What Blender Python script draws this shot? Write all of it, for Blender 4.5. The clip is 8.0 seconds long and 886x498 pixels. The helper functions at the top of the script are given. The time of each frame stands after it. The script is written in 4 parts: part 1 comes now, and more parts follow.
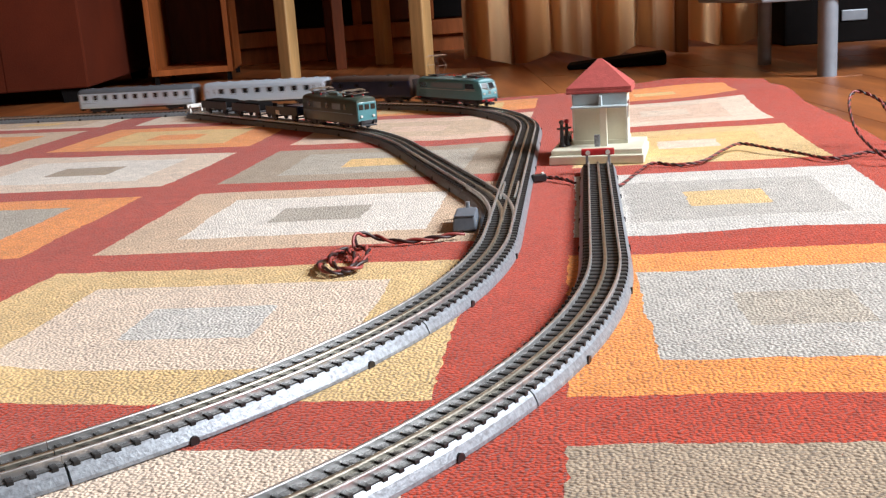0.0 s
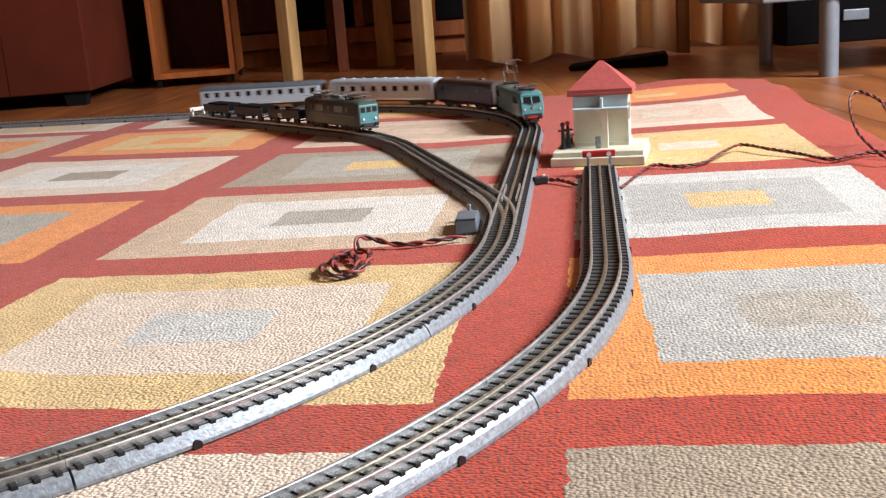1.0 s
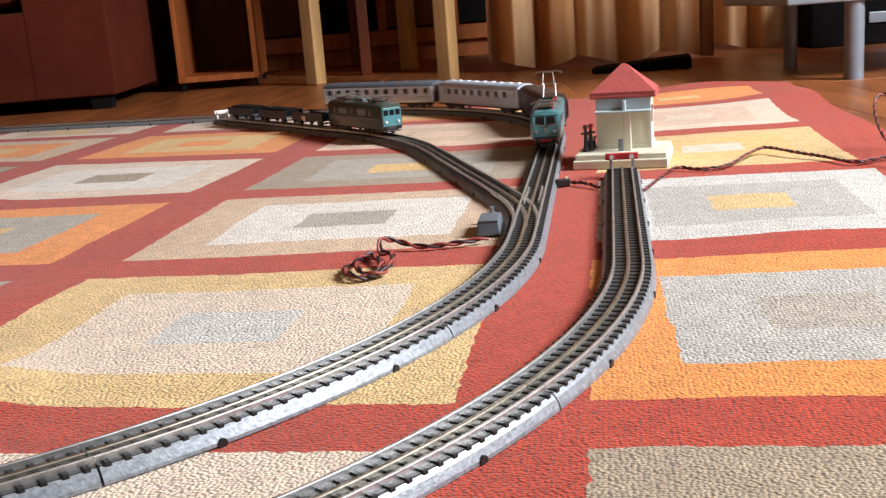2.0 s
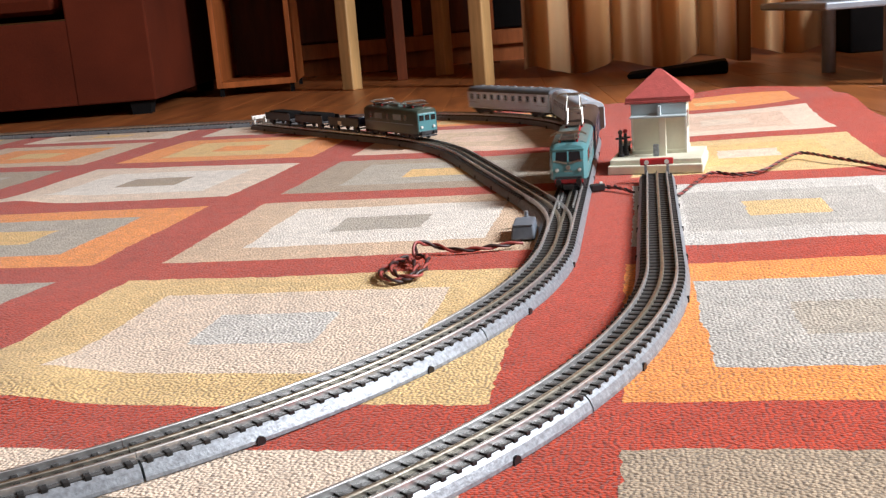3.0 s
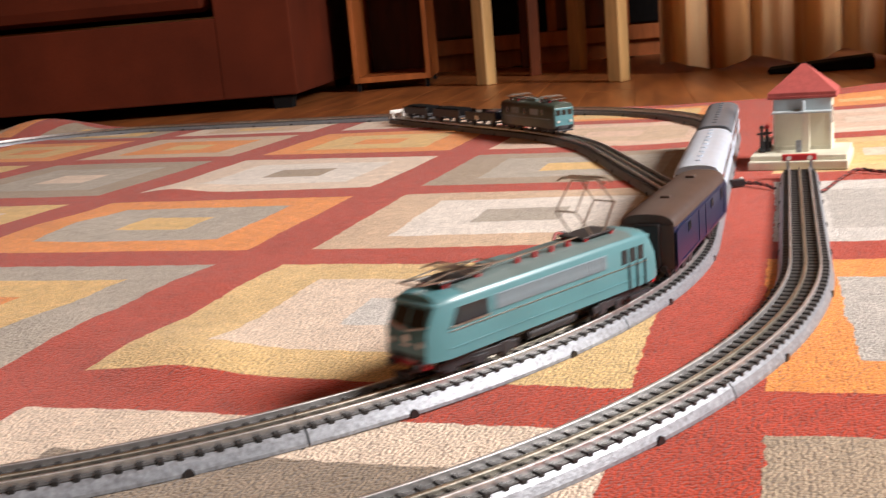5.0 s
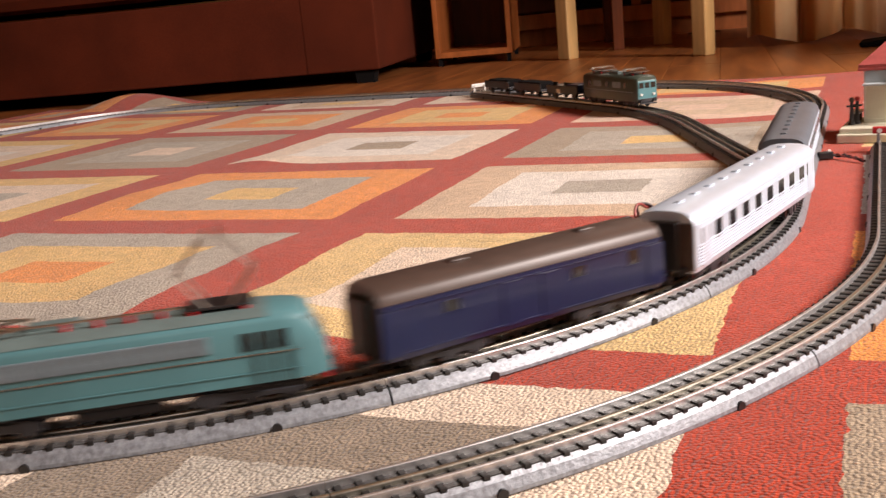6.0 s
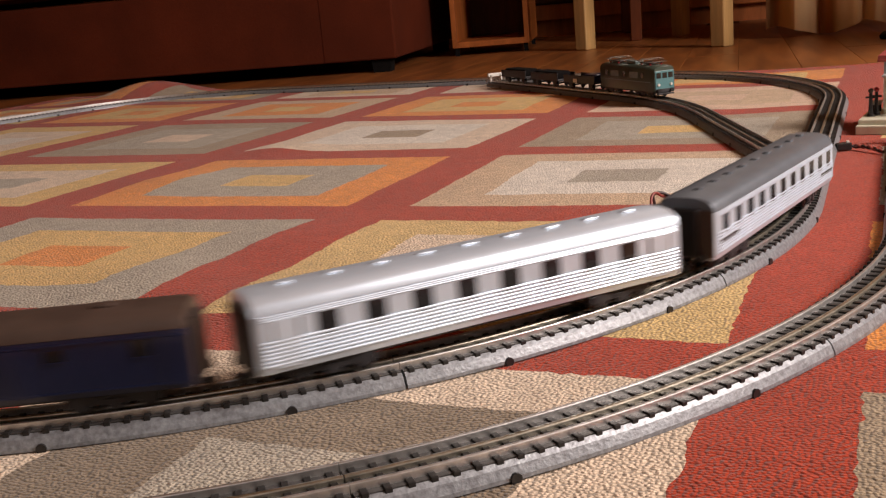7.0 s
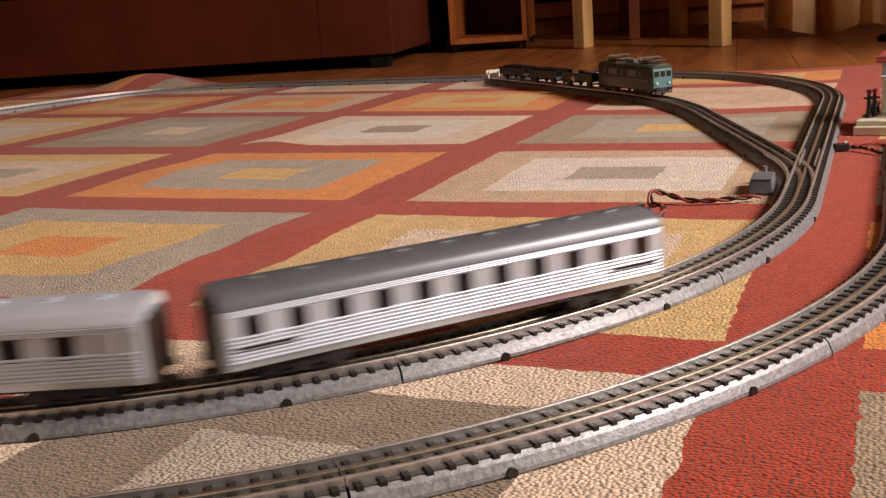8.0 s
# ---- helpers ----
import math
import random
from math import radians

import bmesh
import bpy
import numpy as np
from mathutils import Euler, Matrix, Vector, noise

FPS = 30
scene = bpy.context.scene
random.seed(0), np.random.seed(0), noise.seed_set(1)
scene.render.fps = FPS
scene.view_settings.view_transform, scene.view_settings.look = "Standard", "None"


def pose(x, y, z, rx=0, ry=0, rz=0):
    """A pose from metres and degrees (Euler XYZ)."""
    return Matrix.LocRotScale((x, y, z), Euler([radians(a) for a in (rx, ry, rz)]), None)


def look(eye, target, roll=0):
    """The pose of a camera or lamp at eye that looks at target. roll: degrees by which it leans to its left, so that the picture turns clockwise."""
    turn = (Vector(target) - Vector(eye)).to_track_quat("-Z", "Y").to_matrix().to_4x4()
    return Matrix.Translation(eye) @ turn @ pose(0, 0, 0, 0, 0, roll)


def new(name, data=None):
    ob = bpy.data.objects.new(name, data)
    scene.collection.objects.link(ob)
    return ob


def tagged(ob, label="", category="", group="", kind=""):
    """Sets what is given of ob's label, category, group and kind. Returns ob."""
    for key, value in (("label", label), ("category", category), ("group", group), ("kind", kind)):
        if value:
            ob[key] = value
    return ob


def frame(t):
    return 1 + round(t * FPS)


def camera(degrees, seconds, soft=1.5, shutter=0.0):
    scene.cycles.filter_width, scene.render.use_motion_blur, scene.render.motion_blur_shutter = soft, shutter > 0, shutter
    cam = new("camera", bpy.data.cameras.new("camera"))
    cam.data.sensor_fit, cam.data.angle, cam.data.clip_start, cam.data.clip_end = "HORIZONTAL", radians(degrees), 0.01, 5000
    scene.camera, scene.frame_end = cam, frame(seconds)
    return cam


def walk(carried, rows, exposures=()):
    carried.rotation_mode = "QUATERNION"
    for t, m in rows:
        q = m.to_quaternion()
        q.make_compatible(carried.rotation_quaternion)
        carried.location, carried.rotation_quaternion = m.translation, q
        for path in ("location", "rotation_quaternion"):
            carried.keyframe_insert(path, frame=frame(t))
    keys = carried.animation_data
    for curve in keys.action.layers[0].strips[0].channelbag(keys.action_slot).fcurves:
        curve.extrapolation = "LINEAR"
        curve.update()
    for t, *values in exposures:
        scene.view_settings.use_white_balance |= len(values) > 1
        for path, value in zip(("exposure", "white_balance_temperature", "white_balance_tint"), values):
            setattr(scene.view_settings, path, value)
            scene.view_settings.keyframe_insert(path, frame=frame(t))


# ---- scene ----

cam = camera(46.10, 8.0, soft=1.3, shutter=0.8)
PATH = [
    (0, pose(0.3737, -0.6877, 0.1566, 76.446, 3.833, -0.142)),
    (0.5, pose(0.3749, -0.6882, 0.1574, 76.336, 4.173, -0.142)),
    (1, pose(0.3749, -0.6899, 0.1583, 76.508, 4.134, -0.035)),
    (2.5, pose(0.3746, -0.6960, 0.1582, 76.939, 4.425, 2.175)),
    (3, pose(0.3748, -0.6994, 0.1588, 77.197, 4.458, 3.107)),
    (3.5, pose(0.3746, -0.7010, 0.1591, 77.358, 4.455, 3.726)),
    (4, pose(0.3731, -0.7073, 0.1606, 77.497, 4.750, 5.240)),
    (4.5, pose(0.3696, -0.7146, 0.1605, 77.814, 4.401, 7.594)),
    (5, pose(0.3675, -0.7209, 0.1602, 77.530, 4.841, 10.168)),
    (6.5, pose(0.3675, -0.7298, 0.1551, 76.360, 5.130, 15.469)),
    (7, pose(0.3673, -0.7297, 0.1546, 76.226, 4.958, 15.465)),
    (7.5, pose(0.3671, -0.7294, 0.1540, 76.159, 4.866, 15.377)),
    (8, pose(0.3656, -0.7285, 0.1528, 76.067, 4.178, 15.359)),
]
EXPOSURES = [(0, 0.21, 5850, 8), (2.5, 0.19, 5950, 9), (4.5, 0.18, 6300, 13), (5.2, 0.17, 6750, 16), (6.5, 0.06, 7200, 22), (7, -0.5, 7400, 21), (7.5, -0.55, 8000, 24), (8, -0.42, 7700, 24)]
walk(cam, PATH, EXPOSURES)

# ---- light ----
world = bpy.data.worlds.new("sky")
scene.world = world
world.use_nodes = True
wn = world.node_tree
sky = wn.nodes.new("ShaderNodeTexSky")
sky.sky_type, sky.sun_disc = "NISHITA", False
sky.sun_elevation, sky.sun_rotation = radians(38), radians(90)
wn.links.new(sky.outputs[0], wn.nodes["Background"].inputs[0])
wn.nodes["Background"].inputs[1].default_value = 0.03

window_lamp = bpy.data.lights.new("window_light", "AREA")
window_lamp.shape, window_lamp.size, window_lamp.size_y = "RECTANGLE", 0.72, 0.75
window_lamp.energy, window_lamp.color = 118, (1.0, 0.97, 0.94)
lamp_ob = new("window_light", window_lamp)
lamp_ob.matrix_world = look((2.16, -0.15, 1.36), (0.4, 0.05, 0.40))
# fill lamp added at the north wall to brighten the curtain
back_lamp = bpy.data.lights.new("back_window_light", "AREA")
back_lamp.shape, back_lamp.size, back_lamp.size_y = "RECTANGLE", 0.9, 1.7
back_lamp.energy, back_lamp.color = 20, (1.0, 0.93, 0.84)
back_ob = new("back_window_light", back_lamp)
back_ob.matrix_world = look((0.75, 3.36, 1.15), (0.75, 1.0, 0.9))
# weak fill lamp added behind the camera for faces turned towards it
south_lamp = bpy.data.lights.new("south_window_light", "AREA")
south_lamp.shape, south_lamp.size, south_lamp.size_y = "RECTANGLE", 1.1, 1.2
south_lamp.energy, south_lamp.color = 3.5, (1.0, 0.95, 0.9)
south_ob = new("south_window_light", south_lamp)
south_ob.matrix_world = look((0.9, -2.58, 1.4), (0.5, 0.0, 0.4))

# ---- materials ----
def material(name, colour, rough=0.6, metal=0.0, vary=0.25, scale=60.0, bump=0.1, bump_scale=400.0, stretch=(1, 1, 1), coat=0.0, second=None):
    """A surface with two scales of colour variation and a fine relief."""
    m = bpy.data.materials.new(name)
    m.use_nodes = True
    n, l = m.node_tree.nodes, m.node_tree.links
    b = n["Principled BSDF"]
    b.inputs["Roughness"].default_value, b.inputs["Metallic"].default_value = rough, metal
    b.inputs["Coat Weight"].default_value = coat
    tc, mp = n.new("ShaderNodeTexCoord"), n.new("ShaderNodeMapping")
    mp.inputs["Scale"].default_value = stretch
    l.new(tc.outputs["Object"], mp.inputs[0])
    n1, n2 = n.new("ShaderNodeTexNoise"), n.new("ShaderNodeTexNoise")
    n1.inputs["Scale"].default_value, n1.inputs["Detail"].default_value = scale, 4
    n2.inputs["Scale"].default_value, n2.inputs["Detail"].default_value = bump_scale, 3
    l.new(mp.outputs[0], n1.inputs[0]), l.new(mp.outputs[0], n2.inputs[0])
    ramp = n.new("ShaderNodeValToRGB")
    ramp.color_ramp.elements[0].position, ramp.color_ramp.elements[1].position = 0.3, 0.7
    low = second or tuple(c * (1 - vary) for c in colour)
    ramp.color_ramp.elements[0].color = (*low, 1)
    ramp.color_ramp.elements[1].color = (*[min(1, c * (1 + vary * 0.5)) for c in colour], 1)
    l.new(n1.outputs[0], ramp.inputs[0])
    mix = n.new("ShaderNodeMix")
    mix.data_type, mix.blend_type = "RGBA", "MULTIPLY"
    mix.inputs["Factor"].default_value = vary
    l.new(ramp.outputs[0], mix.inputs["A"]), l.new(n2.outputs[0], mix.inputs["B"])
    l.new(mix.outputs["Result"], b.inputs["Base Color"])
    if bump:
        bp = n.new("ShaderNodeBump")
        bp.inputs["Strength"].default_value, bp.inputs["Distance"].default_value = bump, 0.001
        l.new(n2.outputs[0], bp.inputs["Height"]), l.new(bp.outputs[0], b.inputs["Normal"])
    return m


def wool(name, colour):
    """Flat-woven wool: small loops in rows, heathered yarn and broad fading."""
    m = bpy.data.materials.new(name)
    m.use_nodes = True
    n, l = m.node_tree.nodes, m.node_tree.links
    b = n["Principled BSDF"]
    b.inputs["Roughness"].default_value = 0.95
    b.inputs["Specular IOR Level"].default_value = 0.15
    b.inputs["Sheen Weight"].default_value = 0.15
    tc, mp = n.new("ShaderNodeTexCoord"), n.new("ShaderNodeMapping")
    mp.inputs["Scale"].default_value = (520, 600, 1)
    l.new(tc.outputs["Object"], mp.inputs[0])
    loops = n.new("ShaderNodeTexVoronoi")
    loops.voronoi_dimensions, loops.feature = "2D", "F1"
    loops.inputs["Scale"].default_value, loops.inputs["Randomness"].default_value = 1.0, 0.8
    l.new(mp.outputs[0], loops.inputs["Vector"])
    fade, yarn = n.new("ShaderNodeTexNoise"), n.new("ShaderNodeTexNoise")
    fade.inputs["Scale"].default_value, yarn.inputs["Scale"].default_value = 9, 520
    yarn.inputs["Detail"].default_value = 5
    l.new(tc.outputs["Object"], fade.inputs[0]), l.new(tc.outputs["Object"], yarn.inputs[0])

    def times(a_socket, b_socket, low, high):
        r = n.new("ShaderNodeMapRange")
        r.inputs["To Min"].default_value, r.inputs["To Max"].default_value = low, high
        l.new(b_socket, r.inputs["Value"])
        x = n.new("ShaderNodeVectorMath")
        x.operation = "SCALE"
        l.new(a_socket, x.inputs[0]), l.new(r.outputs[0], x.inputs["Scale"])
        return x.outputs[0]

    rgb = n.new("ShaderNodeRGB")
    rgb.outputs[0].default_value = (*colour, 1)
    s = times(rgb.outputs[0], fade.outputs[0], 0.86, 1.14)
    blotch = n.new("ShaderNodeTexNoise")
    blotch.inputs["Scale"].default_value, blotch.inputs["Detail"].default_value = 70, 5
    l.new(tc.outputs["Object"], blotch.inputs[0])
    s = times(s, blotch.outputs[0], 0.72, 1.28)
    s = times(s, yarn.outputs[0], 0.32, 1.68)
    s = times(s, loops.outputs["Distance"], 1.18, 0.62)
    l.new(s, b.inputs["Base Color"])
    inv = n.new("ShaderNodeMath")
    inv.operation = "SUBTRACT"
    inv.inputs[0].default_value = 1.0
    l.new(loops.outputs["Distance"], inv.inputs[1])
    add = n.new("ShaderNodeMath")
    add.operation = "ADD"
    half = n.new("ShaderNodeMath")
    half.operation = "MULTIPLY"
    half.inputs[1].default_value = 0.7
    l.new(yarn.outputs[0], half.inputs[0])
    l.new(inv.outputs[0], add.inputs[0]), l.new(half.outputs[0], add.inputs[1])
    bp = n.new("ShaderNodeBump")
    bp.inputs["Strength"].default_value, bp.inputs["Distance"].default_value = 0.9, 0.0011
    l.new(add.outputs[0], bp.inputs["Height"]), l.new(bp.outputs[0], b.inputs["Normal"])
    return m


WOOL = {k: wool("wool_" + k, c) for k, c in dict(
    red=(0.395, 0.044, 0.017), orange=(0.74, 0.265, 0.055), ochre=(0.68, 0.44, 0.16), yellow=(0.64, 0.44, 0.19),
    cream=(0.68, 0.54, 0.41), white=(0.70, 0.64, 0.56), beige=(0.57, 0.405, 0.265), grey=(0.40, 0.35, 0.28),
    # the taupe is brown wool, darkened further for the shade at near left
    stone=(0.35, 0.27, 0.185), pale=(0.56, 0.53, 0.48), ash=(0.44, 0.41, 0.365), taupe=(0.235, 0.18, 0.125), pink=(0.66, 0.46, 0.33)).items()}
M = dict(
    tin=material("grey_speckled_tinplate", (0.33, 0.36, 0.39), 0.40, 0.4, 0.35, 420, 0.18, 900, second=(0.21, 0.22, 0.24)),
    tin_dark=material("dark_tinplate_bed", (0.085, 0.083, 0.082), 0.55, 0.2, 0.4, 300, 0.2, 900),
    sleeper=material("black_sleeper", (0.018, 0.017, 0.017), 0.5, 0.0, 0.3, 200, 0.1),
    rail=material("steel_rail", (0.90, 0.90, 0.89), 0.40, 1.0, 0.2, 150, 0.05, 800),
    brass=material("worn_brass_rail", (0.70, 0.66, 0.55), 0.36, 1.0, 0.25, 120, 0.05, 800),
    black=material("black_plastic", (0.015, 0.014, 0.015), 0.4, 0.0, 0.2, 200),
    teal=material("teal_enamel", (0.080, 0.215, 0.235), 0.36, 0.0, 0.08, 40, 0.02, coat=0.12),
    teal_roof=material("grey_teal_roof", (0.12, 0.17, 0.165), 0.42, 0.0, 0.15, 60, 0.05),
    olive=material("olive_green_enamel", (0.050, 0.072, 0.056), 0.35, 0.0, 0.12, 50, 0.03, coat=0.2),
    louvre=material("grey_louvre", (0.19, 0.25, 0.28), 0.45, 0.1, 0.2, 300),
    glass=material("dark_window", (0.012, 0.012, 0.014), 0.12, 0.0, 0.1, 80, 0.0),
    underframe=material("dark_underframe", (0.035, 0.035, 0.04), 0.5, 0.1, 0.3, 200),
    navy=material("navy_blue_enamel", (0.005, 0.012, 0.050), 0.32, 0.0, 0.12, 60, 0.03, coat=0.2),
    umber=material("brown_roof", (0.075, 0.048, 0.038), 0.45, 0.0, 0.2, 80, 0.05),
    inox=material("ribbed_silver_plastic", (0.72, 0.84, 0.97), 0.38, 0.55, 0.06, 60, 0.03),
    inox_roof=material("grey_silver_roof", (0.165, 0.19, 0.22), 0.42, 0.4, 0.12, 70, 0.04),
    silver=material("silver_wire", (0.55, 0.53, 0.48), 0.3, 1.0, 0.2, 200, 0.0),
    red=material("red_enamel", (0.46, 0.02, 0.025), 0.28, 0.0, 0.1, 80, 0.02, coat=0.3),
    white=material("white_plastic", (0.75, 0.73, 0.68), 0.4, 0.0, 0.1, 80),
    ivory=material("cream_moulded_plastic", (0.70, 0.67, 0.53), 0.5, 0.0, 0.1, 40, 0.05),
    ivory_base=material("pale_green_cream_base", (0.64, 0.62, 0.49), 0.55, 0.0, 0.12, 50, 0.05),
    canopy=material("pale_blue_canopy", (0.44, 0.51, 0.53), 0.45, 0.0, 0.1, 60),
    roof_red=material("red_roof_plastic", (0.42, 0.085, 0.075), 0.55, 0.0, 0.15, 200, 0.3, 700),
    slate=material("blue_grey_motor_cover", (0.13, 0.15, 0.18), 0.5, 0.0, 0.2, 100),
    wire_dark=material("dark_wire", (0.035, 0.015, 0.015), 0.45, 0.0, 0.2, 100),
    wire_red=material("red_wire", (0.30, 0.06, 0.05), 0.45, 0.0, 0.2, 100),
    wood_floor=material("varnished_wood_floor", (0.40, 0.135, 0.036), 0.36, 0.0, 0.4, 3, 0.08, 60, (9, 1, 1), second=(0.20, 0.062, 0.018)),
    pine=material("pale_wood_leg", (0.50, 0.30, 0.12), 0.4, 0.0, 0.25, 12, 0.05, 60, (6, 6, 0.6)),
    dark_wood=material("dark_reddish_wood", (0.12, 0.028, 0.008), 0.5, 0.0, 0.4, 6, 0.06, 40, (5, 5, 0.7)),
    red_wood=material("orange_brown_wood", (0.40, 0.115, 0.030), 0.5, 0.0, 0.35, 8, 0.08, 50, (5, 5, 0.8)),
    leather=material("dark_brown_upholstery", (0.105, 0.018, 0.006), 0.85, 0.0, 0.3, 5, 0.3, 300),
    # near-black for dark parts, and for the shade in the gap under the curtain
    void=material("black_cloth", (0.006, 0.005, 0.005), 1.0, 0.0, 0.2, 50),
    steel_grey=material("grey_painted_steel", (0.25, 0.28, 0.32), 0.4, 0.3, 0.12, 40, 0.03),
    wall=material("warm_plaster", (0.30, 0.155, 0.06), 0.9, 0.0, 0.1, 3, 0.2, 80),
)

for k in ("leather", "dark_wood", "red_wood", "void", "wall"):
    M[k].node_tree.nodes["Principled BSDF"].inputs["Specular IOR Level"].default_value = 0.15


# ---- building helpers ----
def part(name, bm, mat, parent=None, label="", smooth=False, at=None):
    me = bpy.data.meshes.new(name)
    bm.normal_update()
    bm.to_mesh(me)
    bm.free()
    for m in (mat if isinstance(mat, (list, tuple)) else [mat]):
        me.materials.append(m)
    if smooth:
        for poly in me.polygons:
            poly.use_smooth = True
        me.set_sharp_from_angle(angle=radians(38))
    ob = new(name, me)
    if parent is not None:
        ob.parent = parent
    if at is not None:
        ob.matrix_basis = at
    if label:
        ob["label"] = label
    return ob


def again(ob, m, parent=None):
    """Another object on the same mesh."""
    o = new(ob.name.split(".")[0], ob.data)
    o.parent = parent if parent is not None else ob.parent
    o.matrix_basis = m
    return o


def box(bm, x0, x1, y0, y1, z0, z1, bevel=0.0, taper=0.0):
    r = bmesh.ops.create_cube(bm, size=1)
    for v in r["verts"]:
        k = 1 - taper if v.co.z > 0 else 1
        v.co = Vector(((x0 + x1) / 2 + v.co.x * (x1 - x0) * k, (y0 + y1) / 2 + v.co.y * (y1 - y0) * k, (z0 + z1) / 2 + v.co.z * (z1 - z0)))
    if bevel:
        es = list({e for v in r["verts"] for e in v.link_edges})
        bmesh.ops.bevel(bm, geom=es, offset=bevel, segments=2, affect="EDGES", profile=0.5)
    return bm


def boxed(*a, **k):
    return box(bmesh.new(), *a, **k)


def rod(bm, p, q, r0, r1=None, seg=8):
    p, q = Vector(p), Vector(q)
    d = q - p
    m = Matrix.Translation((p + q) / 2) @ d.to_track_quat("Z", "Y").to_matrix().to_4x4()
    bmesh.ops.create_cone(bm, cap_ends=True, segments=seg, radius1=r0, radius2=r0 if r1 is None else r1, depth=d.length, matrix=m)
    return bm


def sweep(bm, stations, profile, closed=True, caps=True):
    """Runs a profile of (side, height) along stations of (x, y, z, heading); side is to the right of travel."""
    rings = []
    for x, y, z, a in stations:
        rx, ry = math.cos(a), -math.sin(a)
        rings.append([bm.verts.new((x + s * rx, y + s * ry, z + h)) for s, h in profile])
    k = len(profile)
    for a, b in zip(rings, rings[1:]):
        for i in range(k if closed else k - 1):
            j = (i + 1) % k
            bm.faces.new((a[i], a[j], b[j], b[i]))
    if caps and closed:
        bm.faces.new(rings[0][::-1]), bm.faces.new(rings[-1])
    return bm


def extrude_x(bm, profile, xs):
    """Runs a profile of (y, z) along x; xs are (x, y scale, z scale, z drop)."""
    rings = [[bm.verts.new((x, y * sy, z * sz - dz)) for y, z in profile] for x, sy, sz, dz in xs]
    k = len(profile)
    for a, b in zip(rings, rings[1:]):
        for i in range(k):
            bm.faces.new((a[i], a[(i + 1) % k], b[(i + 1) % k], b[i]))
    bm.faces.new(rings[0][::-1]), bm.faces.new(rings[-1])
    bmesh.ops.recalc_face_normals(bm, faces=bm.faces[:])
    return bm


def scaled(thing, k):
    """Brings a thing built round its own base to another size, with all its parts."""
    done = set()
    stack = list(thing.children)
    while stack:
        o = stack.pop()
        if o.data is not None and o.data.name not in done:
            o.data.transform(Matrix.Scale(k, 4))
            done.add(o.data.name)
        o.matrix_basis = Matrix.Translation(o.matrix_basis.to_translation() * k) @ o.matrix_basis.to_3x3().to_4x4()
        stack += list(o.children)
    return thing


def empty(name, m=None, label="", category="", group="", kind=""):
    o = new(name)
    o.empty_display_size = 0.02
    if m is not None:
        o.matrix_basis = m
    return tagged(o, label, category, group, kind)


# ---- the lines of the tracks ----
def line_of(start, heading, pieces):
    """Pieces of ('s', length) or ('l'/'r', radius, degrees), walked from start; heading in degrees from +y towards +x."""
    out, (x, y), a, d = [], start, radians(heading), 0.0
    for kind, *v in pieces:
        if kind == "s":
            out.append((d, v[0], "s", x, y, a, 0))
            x, y, d = x + math.sin(a) * v[0], y + math.cos(a) * v[0], d + v[0]
        else:
            sign = 1 if kind == "r" else -1
            R, ang = v[0], radians(v[1])
            cx, cy = x + sign * R * math.cos(a), y - sign * R * math.sin(a)
            out.append((d, R * ang, kind, cx, cy, a, R))
            a += sign * ang
            x, y, d = cx - sign * R * math.cos(a), cy + sign * R * math.sin(a), d + R * ang
    return out


def on_line(line, d):
    """x, y and heading at the distance d along a line."""
    for d0, n, kind, x, y, a, R in line:
        if d <= d0 + n or d0 == line[-1][0]:
            e = d - d0
            if kind == "s":
                return x + math.sin(a) * e, y + math.cos(a) * e, a
            sign = 1 if kind == "r" else -1
            b = a + sign * e / R
            return x - sign * R * math.cos(b), y + sign * R * math.sin(b), b


HALF = 0.0155
RUN = 0.7
NEAR_HEADING = radians(88.770)
# the main line: run, near bend, straight, far bend, back straight, left bend
MAIN = line_of((-0.0445 - RUN * math.sin(NEAR_HEADING), -0.4354 - RUN * math.cos(NEAR_HEADING)), 88.770,
               [("s", RUN), ("l", 0.4583, 81.92), ("s", 0.5156), ("l", 0.4552, 84.32), ("s", 0.62), ("l", 0.30, 76), ("s", 0.75)])
D_BEND = 1.274
END = MAIN[-1][0] + MAIN[-1][1]
# the outer line, from its near end to the buffer stop
R_OUT = 0.4815
O_RUN = 0.326
O_DIR = 7.669
oc = Vector((-0.0187, -0.0429))
OUT_ARC = 92.0
oa = radians(OUT_ARC + O_DIR)
OUTER = line_of((oc.x + R_OUT * math.cos(oa), oc.y - R_OUT * math.sin(oa)), OUT_ARC + O_DIR, [("l", R_OUT, OUT_ARC), ("s", O_RUN)])
O_BEND = R_OUT * radians(OUT_ARC)
O_END = O_BEND + O_RUN
# the siding: leaves the main line at the points
bx, by, ba = on_line(MAIN, D_BEND + 0.114)
BRANCH = line_of((bx, by), math.degrees(ba), [("l", 0.3448, 20.18), ("s", 0.3039), ("l", 0.6322, 24.41), ("s", 0.3904)])
B_END = BRANCH[-1][0] + BRANCH[-1][1]

# ---- the room ----
FLOOR = -0.008


